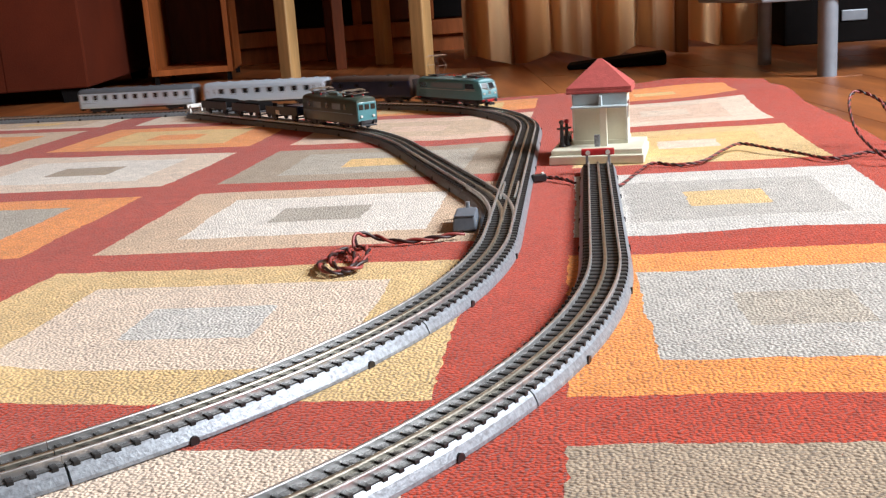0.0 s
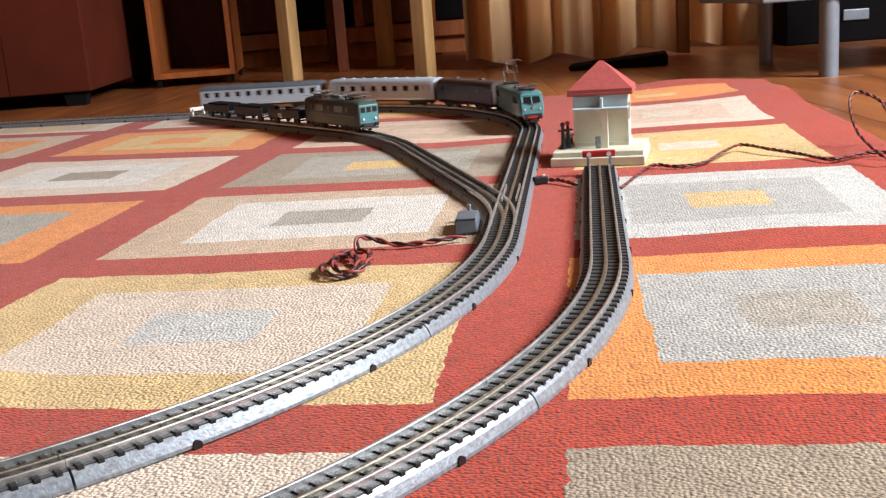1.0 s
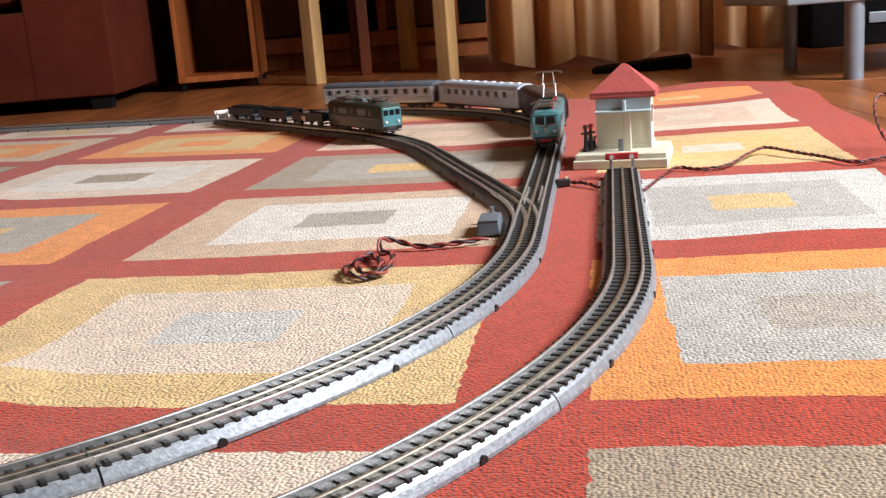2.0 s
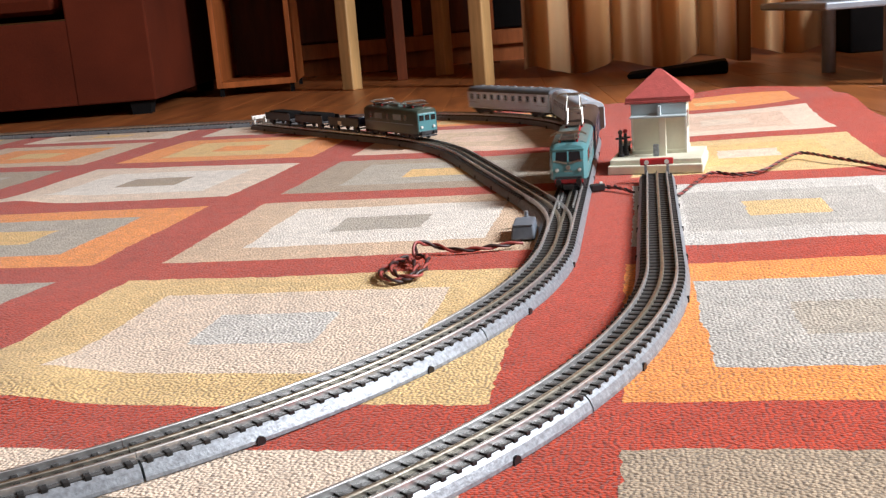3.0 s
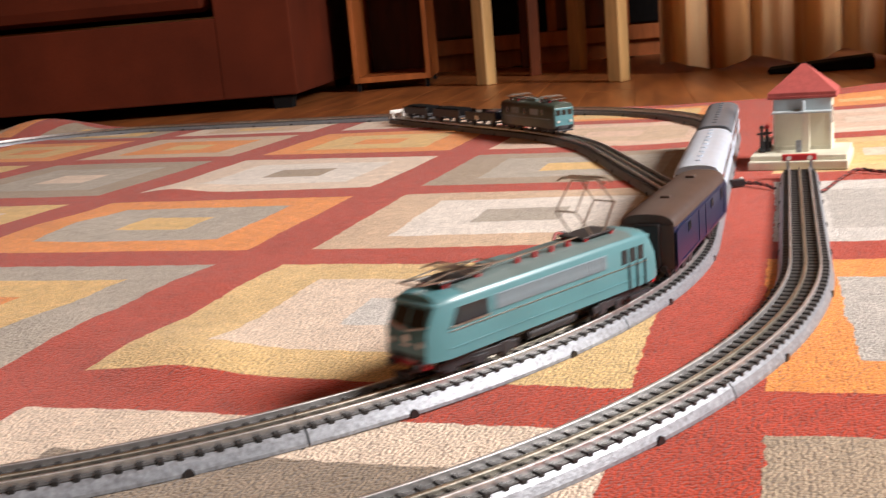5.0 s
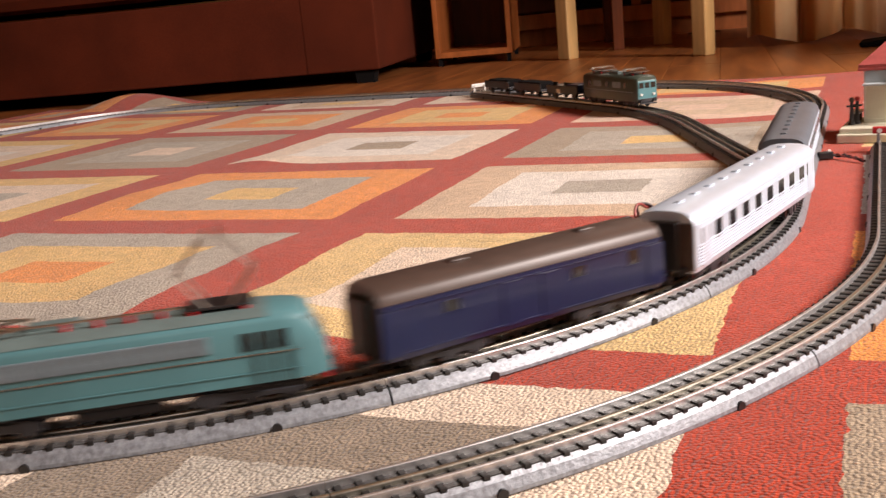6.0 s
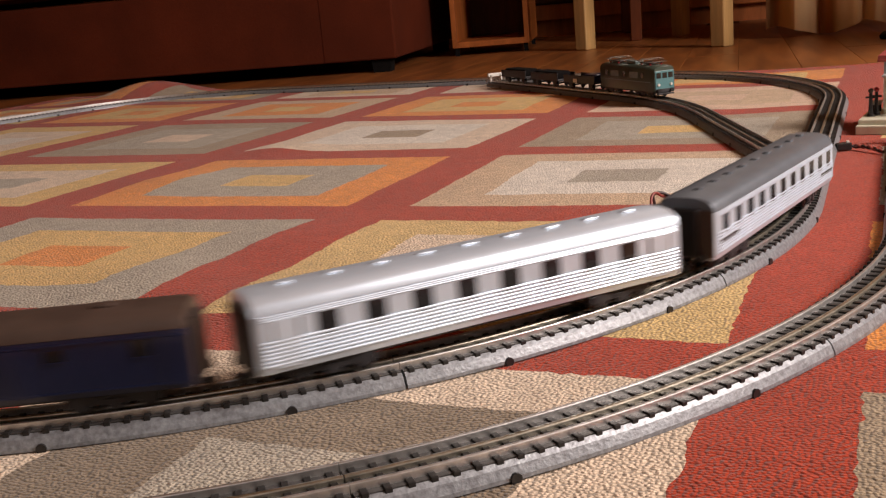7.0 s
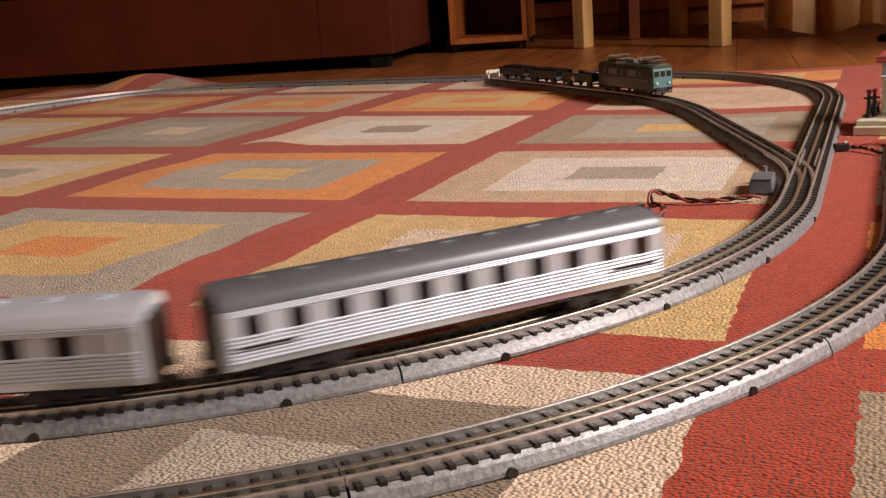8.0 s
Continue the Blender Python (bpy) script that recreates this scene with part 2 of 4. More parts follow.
def room():
    f = part("floor", boxed(-3.2, 2.2, -2.6, 3.55, FLOOR - 0.05, FLOOR - 0.003), M["dark_wood"])
    tagged(f, "varnished warm brown wooden plank floor", "floor", kind="structure")
    plank = part("plank", boxed(-0.0485, 0.0485, -0.598, 0.598, -0.012, 0.0, bevel=0.0008), M["wood_floor"], f)
    first = True
    for i in range(54):
        for j in range(6):
            y = 2.8 - j * 1.2 - (i % 3) * 0.4
            if y < -2.0:
                continue
            m = Matrix.Translation((-3.1 + i * 0.0975, y, FLOOR))
            if first:
                plank.matrix_basis, first = m, False
            else:
                again(plank, m)
    for name, b in (("wall_west", (-3.35, -3.2, -2.75, 3.55)),):
        tagged(part(name, boxed(b[0], b[1], b[2], b[3], -0.06, 2.5), M["wall"]), "warm plastered room wall", "wall", kind="structure")
    # made-up opening and frame round the south fill lamp, out of view
    bm = bmesh.new()
    for x0, x1, z0, z1 in ((-3.2, 0.30, -0.06, 2.5), (1.50, 2.2, -0.06, 2.5), (0.30, 1.50, -0.06, 0.75), (0.30, 1.50, 2.05, 2.5)):
        box(bm, x0, x1, -2.75, -2.6, z0, z1)
    tagged(part("wall_south", bm, M["wall"]), "warm plastered wall behind the viewer with an opening added for fill", "wall", kind="structure")
    w = empty("window_3", None, "unseen wooden window added for the south fill lamp", "window", kind="structure")
    for x0, x1, z0, z1 in ((0.30, 1.50, 0.75, 0.79), (0.30, 1.50, 2.01, 2.05), (0.30, 0.34, 0.79, 2.01), (1.46, 1.50, 0.79, 2.01)):
        part("window_frame", boxed(x0, x1, -2.70, -2.65, z0, z1, bevel=0.004), M["pine"], w)
    # unseen opening and frame, built to give the back fill lamp a place
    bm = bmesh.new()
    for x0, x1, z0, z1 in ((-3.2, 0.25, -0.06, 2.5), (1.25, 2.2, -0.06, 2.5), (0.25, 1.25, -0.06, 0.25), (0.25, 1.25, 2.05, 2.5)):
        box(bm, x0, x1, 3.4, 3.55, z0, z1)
    tagged(part("wall_north", bm, M["wall"]), "warm plastered wall with an opening added for the back fill lamp", "wall", kind="structure")
    w = empty("window_2", None, "unseen wooden window added for the back fill lamp", "window", kind="structure")
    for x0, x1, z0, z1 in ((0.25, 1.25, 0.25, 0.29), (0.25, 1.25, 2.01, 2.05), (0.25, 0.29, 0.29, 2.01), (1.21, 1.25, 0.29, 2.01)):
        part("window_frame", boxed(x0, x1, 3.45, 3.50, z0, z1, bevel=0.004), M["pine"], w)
    bm = bmesh.new()
    for y0, y1, z0, z1 in ((-2.75, -0.75, -0.06, 2.5), (0.85, 3.55, -0.06, 2.5), (-0.75, 0.85, -0.06, 0.70), (-0.75, 0.85, 2.20, 2.5)):
        box(bm, 2.2, 2.35, y0, y1, z0, z1)
    tagged(part("wall_east", bm, M["wall"]), "warm plastered wall with a wide window opening", "wall", kind="structure")
    tagged(part("ceiling", boxed(-3.35, 2.35, -2.75, 3.55, 2.5, 2.6), M["wall"]), "pale plastered ceiling", "ceiling", kind="structure")
    w = empty("window_1", None, "wide wooden window letting daylight in", "window", kind="structure")
    for y0, y1, z0, z1 in ((-0.75, 0.85, 0.70, 0.75), (-0.75, 0.85, 2.15, 2.20), (-0.75, -0.70, 0.75, 2.15), (0.80, 0.85, 0.75, 2.15), (0.03, 0.07, 0.75, 2.15)):
        part("window_frame", boxed(2.24, 2.30, y0, y1, z0, z1, bevel=0.004), M["pine"], w)


room()

# ---- the rug ----
PHI, RUG_O = 7.254, (0.3884, -0.0676)
P_U, B_U, P_V, B_V = 0.3333, 0.0547, 0.2760, 0.0482
ROW_SHIFT = {-1: (0.004, 0.002), 2: (-0.002, -0.004), 3: (-0.004, -0.008)}
CELLS = {
    (-1, 0): ("beige", "white", "grey"), (-1, -1): ("yellow", "cream", "pale"), (-1, 1): ("stone", "grey", "ochre"), (-1, 2): ("pink", "beige", "pink"),
    (-1, 3): ("orange", "ochre", "orange"), (-2, 0): ("orange", "grey", "ochre"), (-2, 1): ("cream", "white", "stone"), (-2, 2): ("orange", "ochre", "orange"),
    (-2, 3): ("cream", "pink", "cream"), (-2, -1): ("grey", "ochre", "orange"), (-3, 0): ("ochre", "cream", "grey"), (-3, 1): ("stone", "grey", "cream"),
    (-3, 2): ("beige", "orange", "ochre"), (-3, 3): ("cream", "beige", "ochre"), (-4, 1): ("ochre", "cream", "white"), (-4, 2): ("orange", "ochre", "orange"),
    (-4, 3): ("stone", "ochre", "cream"), (-4, 0): ("grey", "beige", "orange"), (0, -1): ("orange", "ash", "grey"), (0, 0): ("pale", "ash", "yellow"),
    (0, 1): ("yellow", "ochre", "cream"), (0, 2): ("cream", "pink", "cream"), (0, 3): ("orange", "orange", "ochre"), (0, -2): ("stone", "grey", "stone"),
    (-1, -2): ("cream", "taupe", "grey"), (-2, -2): ("beige", "stone", "ochre"), (-5, 2): ("ochre", "orange", "cream"), (-5, 3): ("orange", "beige", "grey"), (-5, 1): ("beige", "grey", "cream")}
BUMPS = [(-0.808, 1.1936, 0.0328, 0.0724), (0.7346, 1.012, 0.0165, 0.0722), (0.8249, 0.7678, 0.0081, 0.0608), (0.1447, -0.2521, 0.0049, 0.0212), (0.1143, -0.2246, 0.0053, 0.0265), (-0.1357, 0.3444, 0.0055, 0.0277), (0.0113, -0.1843, 0.0053, 0.0352), (0.0604, -0.0893, 0.0036, 0.0357), (-0.1629, 0.1565, 0.0045, 0.0361), (0.5952, -0.0387, 0.0028, 0.0464)]


def rug():
    INSET = (0.17, 0.37, 0.63, 0.83)

    def cuts(edges, insets):
        out = []
        for (a, k), (b, _) in zip(edges, edges[1:]):
            out.append((a, k, 9))
            if k != "band":
                out[-1] = (a, k, 0)
                for q, level in zip(insets, (1, 2, 1, 0)):
                    out.append((a + (b - a) * q, k, level))
        return out + [(edges[-1][0], None, 0)]

    u_end, v_end = 0.345, 1.050
    ue = []
    for i in range(-5, 1):
        ue += [(i * P_U, "band"), (i * P_U + B_U, i)]
    ue += [(0.280, "band"), (u_end, None)]
    ve = []
    for j in range(-3, 4):
        a, b = ROW_SHIFT.get(j, (0, 0))
        ve += [(j * P_V + a, "band"), (j * P_V + B_V + b, j)]
    ve += [(1.005, "band"), (v_end, None)]

    def steps(cs, fine):
        out = []
        for (a, k, lv), (b, _, _) in zip(cs, cs[1:]):
            n = max(1, round((b - a) / (0.005 if fine(a) else 0.010)))
            out += [(a + (b - a) * i / n, k, lv) for i in range(n)]
        return out + [cs[-1]]

    us = steps(cuts(ue, INSET), lambda a: a > -0.85)
    vs = steps(cuts(ve, (0.18, 0.38, 0.62, 0.82)), lambda a: -0.55 < a < 0.4)
    names = list(WOOL)
    cphi, sphi = math.cos(radians(PHI)), math.sin(radians(PHI))

    def vertex(u, v):
        lean = -u - 0.4 if u < -0.1 else u - 0.2
        v += 0.13 * min(1.0, max(0.0, (v - 0.25) / 0.3)) * lean
        w = noise.noise_vector(Vector((u * 5, v * 5, 3))) * 0.0045 + noise.noise_vector(Vector((u * 40, v * 40, 7))) * 0.0012
        t = noise.noise_vector(Vector((u * 260, v * 260, 1))) * 0.0020
        x, y = RUG_O[0] + u * cphi + v * sphi, RUG_O[1] - u * sphi + v * cphi
        z = -0.0006 + 0.0006 * noise.noise(Vector((u * 14, v * 14, 0)))
        for px, py, h, s in BUMPS:
            z += h * math.exp(-((x - px) ** 2 + (y - py) ** 2) / (2 * s * s))
        return (u + w.x + t.x, v + w.y + t.y, z)

    verts = [vertex(u[0], v[0]) for v in vs for u in us]
    faces, mats, nu = [], [], len(us)
    for j in range(len(vs) - 1):
        for i in range(nu - 1):
            k = j * nu + i
            faces.append((k, k + 1, k + nu + 1, k + nu))
            ku, kv = us[i][1], vs[j][1]
            colour = "red"
            if ku != "band" and kv != "band":
                colour = CELLS.get((ku, kv), ("beige", "stone", "ochre"))[min(us[i][2], vs[j][2])]
            mats.append(names.index(colour))
    me = bpy.data.meshes.new("rug")
    me.from_pydata(verts, [], faces)
    for k in names:
        me.materials.append(WOOL[k])
    me.polygons.foreach_set("material_index", mats)
    for poly in me.polygons:
        poly.use_smooth = True
    me.update()
    ob = new("rug", me)
    ob.matrix_basis = pose(RUG_O[0], RUG_O[1], 0, 0, 0, -PHI)
    tagged(ob, "flat-woven wool rug with nested rectangles between red bands", "rug")
    ub = bmesh.new()
    box(ub, -5 * P_U, u_end - 0.004, -3 * P_V, v_end - 0.05, FLOOR + 0.0002, -0.004)
    part("backing", ub, WOOL["red"], ob)


rug()

# ---- the tracks ----
BED = [(-HALF, 0.0), (-0.0153, 0.0014), (-0.0138, 0.0046), (-0.0122, 0.0061), (0.0122, 0.0061), (0.0138, 0.0046), (0.0153, 0.0014), (HALF, 0.0)]
RAIL_TOP = 0.0096
sleeper_mesh = None


def stations(line, d0, d1, z=0.0, step=0.008):
    n = max(2, round((d1 - d0) / step) + 1)
    out = []
    for i in range(n):
        x, y, a = on_line(line, d0 + (d1 - d0) * i / (n - 1))
        out.append((x, y, z, a))
    return out


def rail_profile(off, w, z0, z1):
    r = w * 0.32
    return [(off - w / 2, z0), (off + w / 2, z0), (off + w / 2, z1 - r), (off + w / 2 - r * 0.3, z1 - r * 0.3), (off + w / 2 - r, z1), (off - w / 2 + r, z1), (off - w / 2 + r * 0.3, z1 - r * 0.3), (off - w / 2, z1 - r)]


def track_section(line, d0, d1, label, group, holes=True, drop=0.0, left_rail=True):
    global sleeper_mesh
    t = empty("track_section", None, label, "model track", group)
    g = 0.0005
    prof = [(s, max(0.0, h - drop)) for s, h in BED]
    part("roadbed", sweep(bmesh.new(), stations(line, d0 + g, d1 - g), prof), M["tin"], t)
    top = [(-0.0119, 0.0058 - drop), (-0.0119, 0.0066 - drop), (0.0119, 0.0066 - drop), (0.0119, 0.0058 - drop)]
    part("sleeper_bed", sweep(bmesh.new(), stations(line, d0 + g, d1 - g), top), M["tin_dark"], t, "dark brown bed between the rails")
    for off in (-0.00825, 0.00825):
        part("rail", sweep(bmesh.new(), stations(line, d0, d1 - 0.0002), rail_profile(off, 0.0015, 0.006, RAIL_TOP)), M["rail"], t)
    part("centre_rail", sweep(bmesh.new(), stations(line, d0, d1 - 0.0004), rail_profile(0, 0.0021, 0.006, 0.0088)), M["brass"], t, "worn brass centre rail")
    n = max(3, round((d1 - d0) / 0.0074))
    for i in range(n):
        x, y, a = on_line(line, d0 + (i + 0.5) * (d1 - d0) / n)
        m = pose(x, y, 0.0 - drop, 0, 0, -math.degrees(a))
        if sleeper_mesh is None:
            sleeper_mesh = part("sleeper", boxed(-0.0128, 0.0128, -0.0013, 0.0013, 0.0052, 0.0073, bevel=0.0003), M["sleeper"], t, at=m).data
        else:
            o = new("sleeper", sleeper_mesh)
            o.parent, o.matrix_basis = t, m
    if holes:
        for k in (0.25, 0.75):
            x, y, a = on_line(line, d0 + k * (d1 - d0))
            for side in (-1, 1):
                px, py = x + side * 0.0152 * math.cos(a), y - side * 0.0152 * math.sin(a)
                bm = bmesh.new()
                rod(bm, (-0.0004, 0, 0.0006), (0.0008, 0, 0.0006), 0.0021, seg=12)
                part("screw_hole", bm, M["black"], t, at=pose(px, py, 0, 0, 0, -math.degrees(a) + (0 if side > 0 else 180)))
    return t


GREY_TRACK = "grey speckled tinplate model railway track lying on the rug"
JOINTS = [0.622, 0.806, 0.99, 1.174]
POINTS_START, POINTS_END = D_BEND + 0.092, D_BEND + 0.288
cuts = JOINTS + [POINTS_START]
for a, b in zip(cuts, cuts[1:]):
    track_section(MAIN, a, b, GREY_TRACK, "main loop of track")
c2 = [POINTS_END, MAIN[3][0]]
n_far = 4
c2 += [MAIN[3][0] + MAIN[3][1] * (i + 1) / n_far for i in range(n_far)]
c2 += [c2[-1] + 0.155 * (i + 1) for i in range(4)]
c2 += [c2[-1] + MAIN[5][1] * (i + 1) / 3 for i in range(3)]
c2 += [c2[-1] + 0.15 * (i + 1) for i in range(5)]
for a, b in zip(c2, c2[1:]):
    if b - a > 0.03:
        track_section(MAIN, a, b, GREY_TRACK, "main loop of track")
o_cuts = [0.1500, 0.3580, 0.5660, 0.7740, 0.9365, O_END]
for a, b in zip(o_cuts, o_cuts[1:]):
    track_section(OUTER, a, b, GREY_TRACK, "outer siding of track")
b_cuts = [BRANCH[0][1] + 0.02, BRANCH[1][0] + 0.15, BRANCH[2][0], BRANCH[3][0], BRANCH[3][0] + 0.18, B_END]
for a, b in zip(b_cuts, b_cuts[1:]):
    track_section(BRANCH, a, b, GREY_TRACK, "inner siding of track")


def turnout():
    t = track_section(MAIN, POINTS_START, POINTS_END, "grey tinplate railway points with a second line branching off", "", holes=False)
    t.name = "railway_points"
    d1 = BRANCH[0][1] + 0.02
    prof = [(s, max(0.0, h - 0.0004)) for s, h in BED]
    part("branch_roadbed", sweep(bmesh.new(), stations(BRANCH, 0.0, d1 - 0.0003), prof), M["tin"], t)
    top = [(-0.0119, 0.0052), (-0.0119, 0.0061), (0.0119, 0.0061), (0.0119, 0.0052)]
    part("branch_bed", sweep(bmesh.new(), stations(BRANCH, 0.03, d1 - 0.0003), top), M["tin_dark"], t)
    for off in (-0.00825, 0.00825):
        part("branch_rail", sweep(bmesh.new(), stations(BRANCH, 0.0, d1), rail_profile(off, 0.0024, 0.006, RAIL_TOP - 0.0002)), M["rail"], t)
    part("centre_rail", sweep(bmesh.new(), stations(BRANCH, 0.0, d1), rail_profile(0, 0.0030, 0.006, 0.0087)), M["brass"], t)
    for d in (0.105, 0.135):
        x, y, a = on_line(MAIN, D_BEND + 0.114 + d - 0.01)
        for off in (-0.0055, 0.0055):
            px, py = x + off * math.cos(a), y - off * math.sin(a)
            part("check_rail", boxed(-0.0006, 0.0006, -0.016, 0.016, 0.006, RAIL_TOP + 0.0002, bevel=0.0002), M["rail"], t, at=pose(px, py, 0, 0, 0, -math.degrees(a)))
    x, y, a = on_line(MAIN, D_BEND + 0.138)
    m = pose(x - 0.0262 * math.cos(a), y + 0.0262 * math.sin(a), 0, 0, 0, -math.degrees(a) + 2)
    cover = part("motor_cover", boxed(-0.0085, 0.0085, -0.019, 0.019, 0.0004, 0.0100, bevel=0.0012, taper=0.12), M["slate"], t, "blue-grey switch motor cover", at=m)
    part("cover_ridge", boxed(-0.0070, 0.0070, -0.017, -0.014, 0.0098, 0.0110, bevel=0.0003), M["slate"], cover)
    bm = bmesh.new()
    rod(bm, (0, 0.026, 0.0004), (0, 0.026, 0.008), 0.0035, seg=12)
    rod(bm, (0, 0.026, 0.008), (0, 0.026, 0.0125), 0.0016, seg=10)
    part("switch_lever", bm, M["tin"], cover)


turnout()


def buffer_stop(m, label, beam_mat, frame_mat):
    b = empty("buffer_stop", m, label, "buffer stop")
    for s in (-1, 1):
        bm = boxed(-0.0012, 0.0012, -0.0022, 0.0022, 0.006, 0.0185, bevel=0.0003)
        part("upright", bm, frame_mat, b, at=Matrix.Translation((s * 0.0095, 0, 0)))
        bm = bmesh.new()
        rod(bm, (s * 0.0095, 0.018, 0.0065), (s * 0.0095, 0.001, 0.0165), 0.0011, seg=6)
        part("strut", bm, frame_mat, b)
    beam = part("beam", boxed(-0.0142, 0.0142, -0.0026, 0.0022, 0.0155, 0.0212, bevel=0.0008), beam_mat, b)
    for s in (-1, 1):
        bm = bmesh.new()
        rod(bm, (s * 0.0085, -0.0024, 0.0184), (s * 0.0085, -0.0052, 0.0184), 0.0017, 0.0021, 12)
        part("buffer", bm, M["white"], beam, "pale round buffer")
    return b


x, y, a = on_line(OUTER, O_END - 0.006)
buffer_stop(pose(x, y, 0, 0, 0, -math.degrees(a)), "red-beamed buffer stop at the end of the outer track", M["red"], M["tin"])
x, y, a = on_line(BRANCH, B_END - 0.006)
buffer_stop(pose(x, y, 0, 0, 0, -math.degrees(a)), "white buffer stop at the end of the siding", M["white"], M["white"])


# ---- the rolling stock: x ahead, z up from the rail head ----
def wheelset(parent, x, r=0.0055):
    bm = bmesh.new()
    for s in (-1, 1):
        rod(bm, (x, s * 0.0072, r), (x, s * 0.0092, r), r, seg=18)
    rod(bm, (x, -0.008, r), (x, 0.008, r), 0.0011, seg=8)
    part("wheelset", bm, M["underframe"], parent, smooth=True)


def bogie(parent, x, wheelbase, length, high=0.0105, mat="underframe", side=0.0118):
    b = empty("bogie", pose(x, 0, 0))
    b.parent = parent
    for s in (-1, 1):
        bm = boxed(-length / 2, length / 2, s * side - 0.0009, s * side + 0.0009, 0.0045, 0.0088, bevel=0.0006)
        for wx in (-wheelbase / 2, wheelbase / 2):
            box(bm, wx - 0.0035, wx + 0.0035, s * (side + 0.0004) - 0.001, s * (side + 0.0004) + 0.001, 0.003, 0.0098, bevel=0.0005)
        box(bm, -0.004, 0.004, s * (side + 0.0006) - 0.001, s * (side + 0.0006) + 0.001, 0.0025, 0.0072, bevel=0.0004)
        part("side_frame", bm, M[mat], b)
    part("bolster", boxed(-length * 0.42, length * 0.42, -0.0105, 0.0105, 0.0062, high, bevel=0.0006), M[mat], b)
    for wx in (-wheelbase / 2, wheelbase / 2):
        wheelset(b, wx)
    return b


def coupling(parent, x, s):
    bm = boxed(min(x, x + s * 0.008), max(x, x + s * 0.008), -0.0022, 0.0022, 0.0055, 0.0072, bevel=0.0004)
    box(bm, x + s * 0.0075 - 0.0008, x + s * 0.0075 + 0.0008, -0.0045, 0.0045, 0.0042, 0.0082, bevel=0.0003)
    part("coupling", bm, M["black"], parent)


def body_profile(w, z0, z_side, z_top, steps=8, tuck=0.0):
    """Half-width w, sides from z0 to z_side, a rounded roof up to z_top."""
    pts = [(-w + tuck, z0), (-w, z0 + 0.003), (-w, z_side)]
    for i in range(1, steps):
        t = math.pi * i / steps
        pts.append((-w * math.copysign(abs(math.cos(t)) ** 0.75, math.cos(t)), z_side + (z_top - z_side) * math.sin(t) ** 0.8))
    return pts + [(w, z_side), (w, z0 + 0.003), (w - tuck, z0)]


def pantograph(parent, x, s, raised, base=0.043):
    """A diamond pantograph on the roof."""
    p = empty("pantograph", pose(x, 0, base))
    p.parent = parent
    part("pantograph_frame", boxed(-0.014, 0.014, -0.0085, 0.0085, 0.0012, 0.0024, bevel=0.0003), M["black"], p)
    for ix in (-0.011, 0.011):
        for iy in (-0.0075, 0.0075):
            bm = bmesh.new()
            rod(bm, (ix, iy, -0.001), (ix, iy, 0.0016), 0.0012, seg=8)
            part("insulator", bm, M["red"], p)
    hgt = 0.031 if raised else 0.0055
    spread = 0.0165 if raised else 0.026
    for k in (-1, 1):
        for iy in (-0.0075, 0.0075):
            bm = bmesh.new()
            rod(bm, (k * 0.005, iy, 0.0022), (k * spread, iy * 0.92, hgt * 0.5 + 0.001), 0.00055, seg=6)
            rod(bm, (k * spread, iy * 0.92, hgt * 0.5 + 0.001), (k * 0.0035, iy * 0.75, hgt), 0.00045, seg=6)
            part("arm", bm, M["silver"], p)
        bm = bmesh.new()
        rod(bm, (k * spread, -0.0072, hgt * 0.5 + 0.001), (k * spread, 0.0072, hgt * 0.5 + 0.001), 0.0005, seg=6)
        rod(bm, (k * 0.0035, -0.006, hgt), (k * 0.0035, 0.006, hgt), 0.0005, seg=6)
        part("cross_tube", bm, M["silver"], p)
    bm = bmesh.new()
    for k in (-1, 1):
        rod(bm, (k * 0.003, -0.012, hgt + 0.0012), (k * 0.003, 0.012, hgt + 0.0012), 0.0006, seg=6)
        for s2 in (-1, 1):
            rod(bm, (k * 0.003, s2 * 0.012, hgt + 0.0012), (k * 0.003, s2 * 0.016, hgt - 0.001), 0.0006, seg=6)
    part("contact_bow", bm, M["silver"], p)


LOCO = 0.185


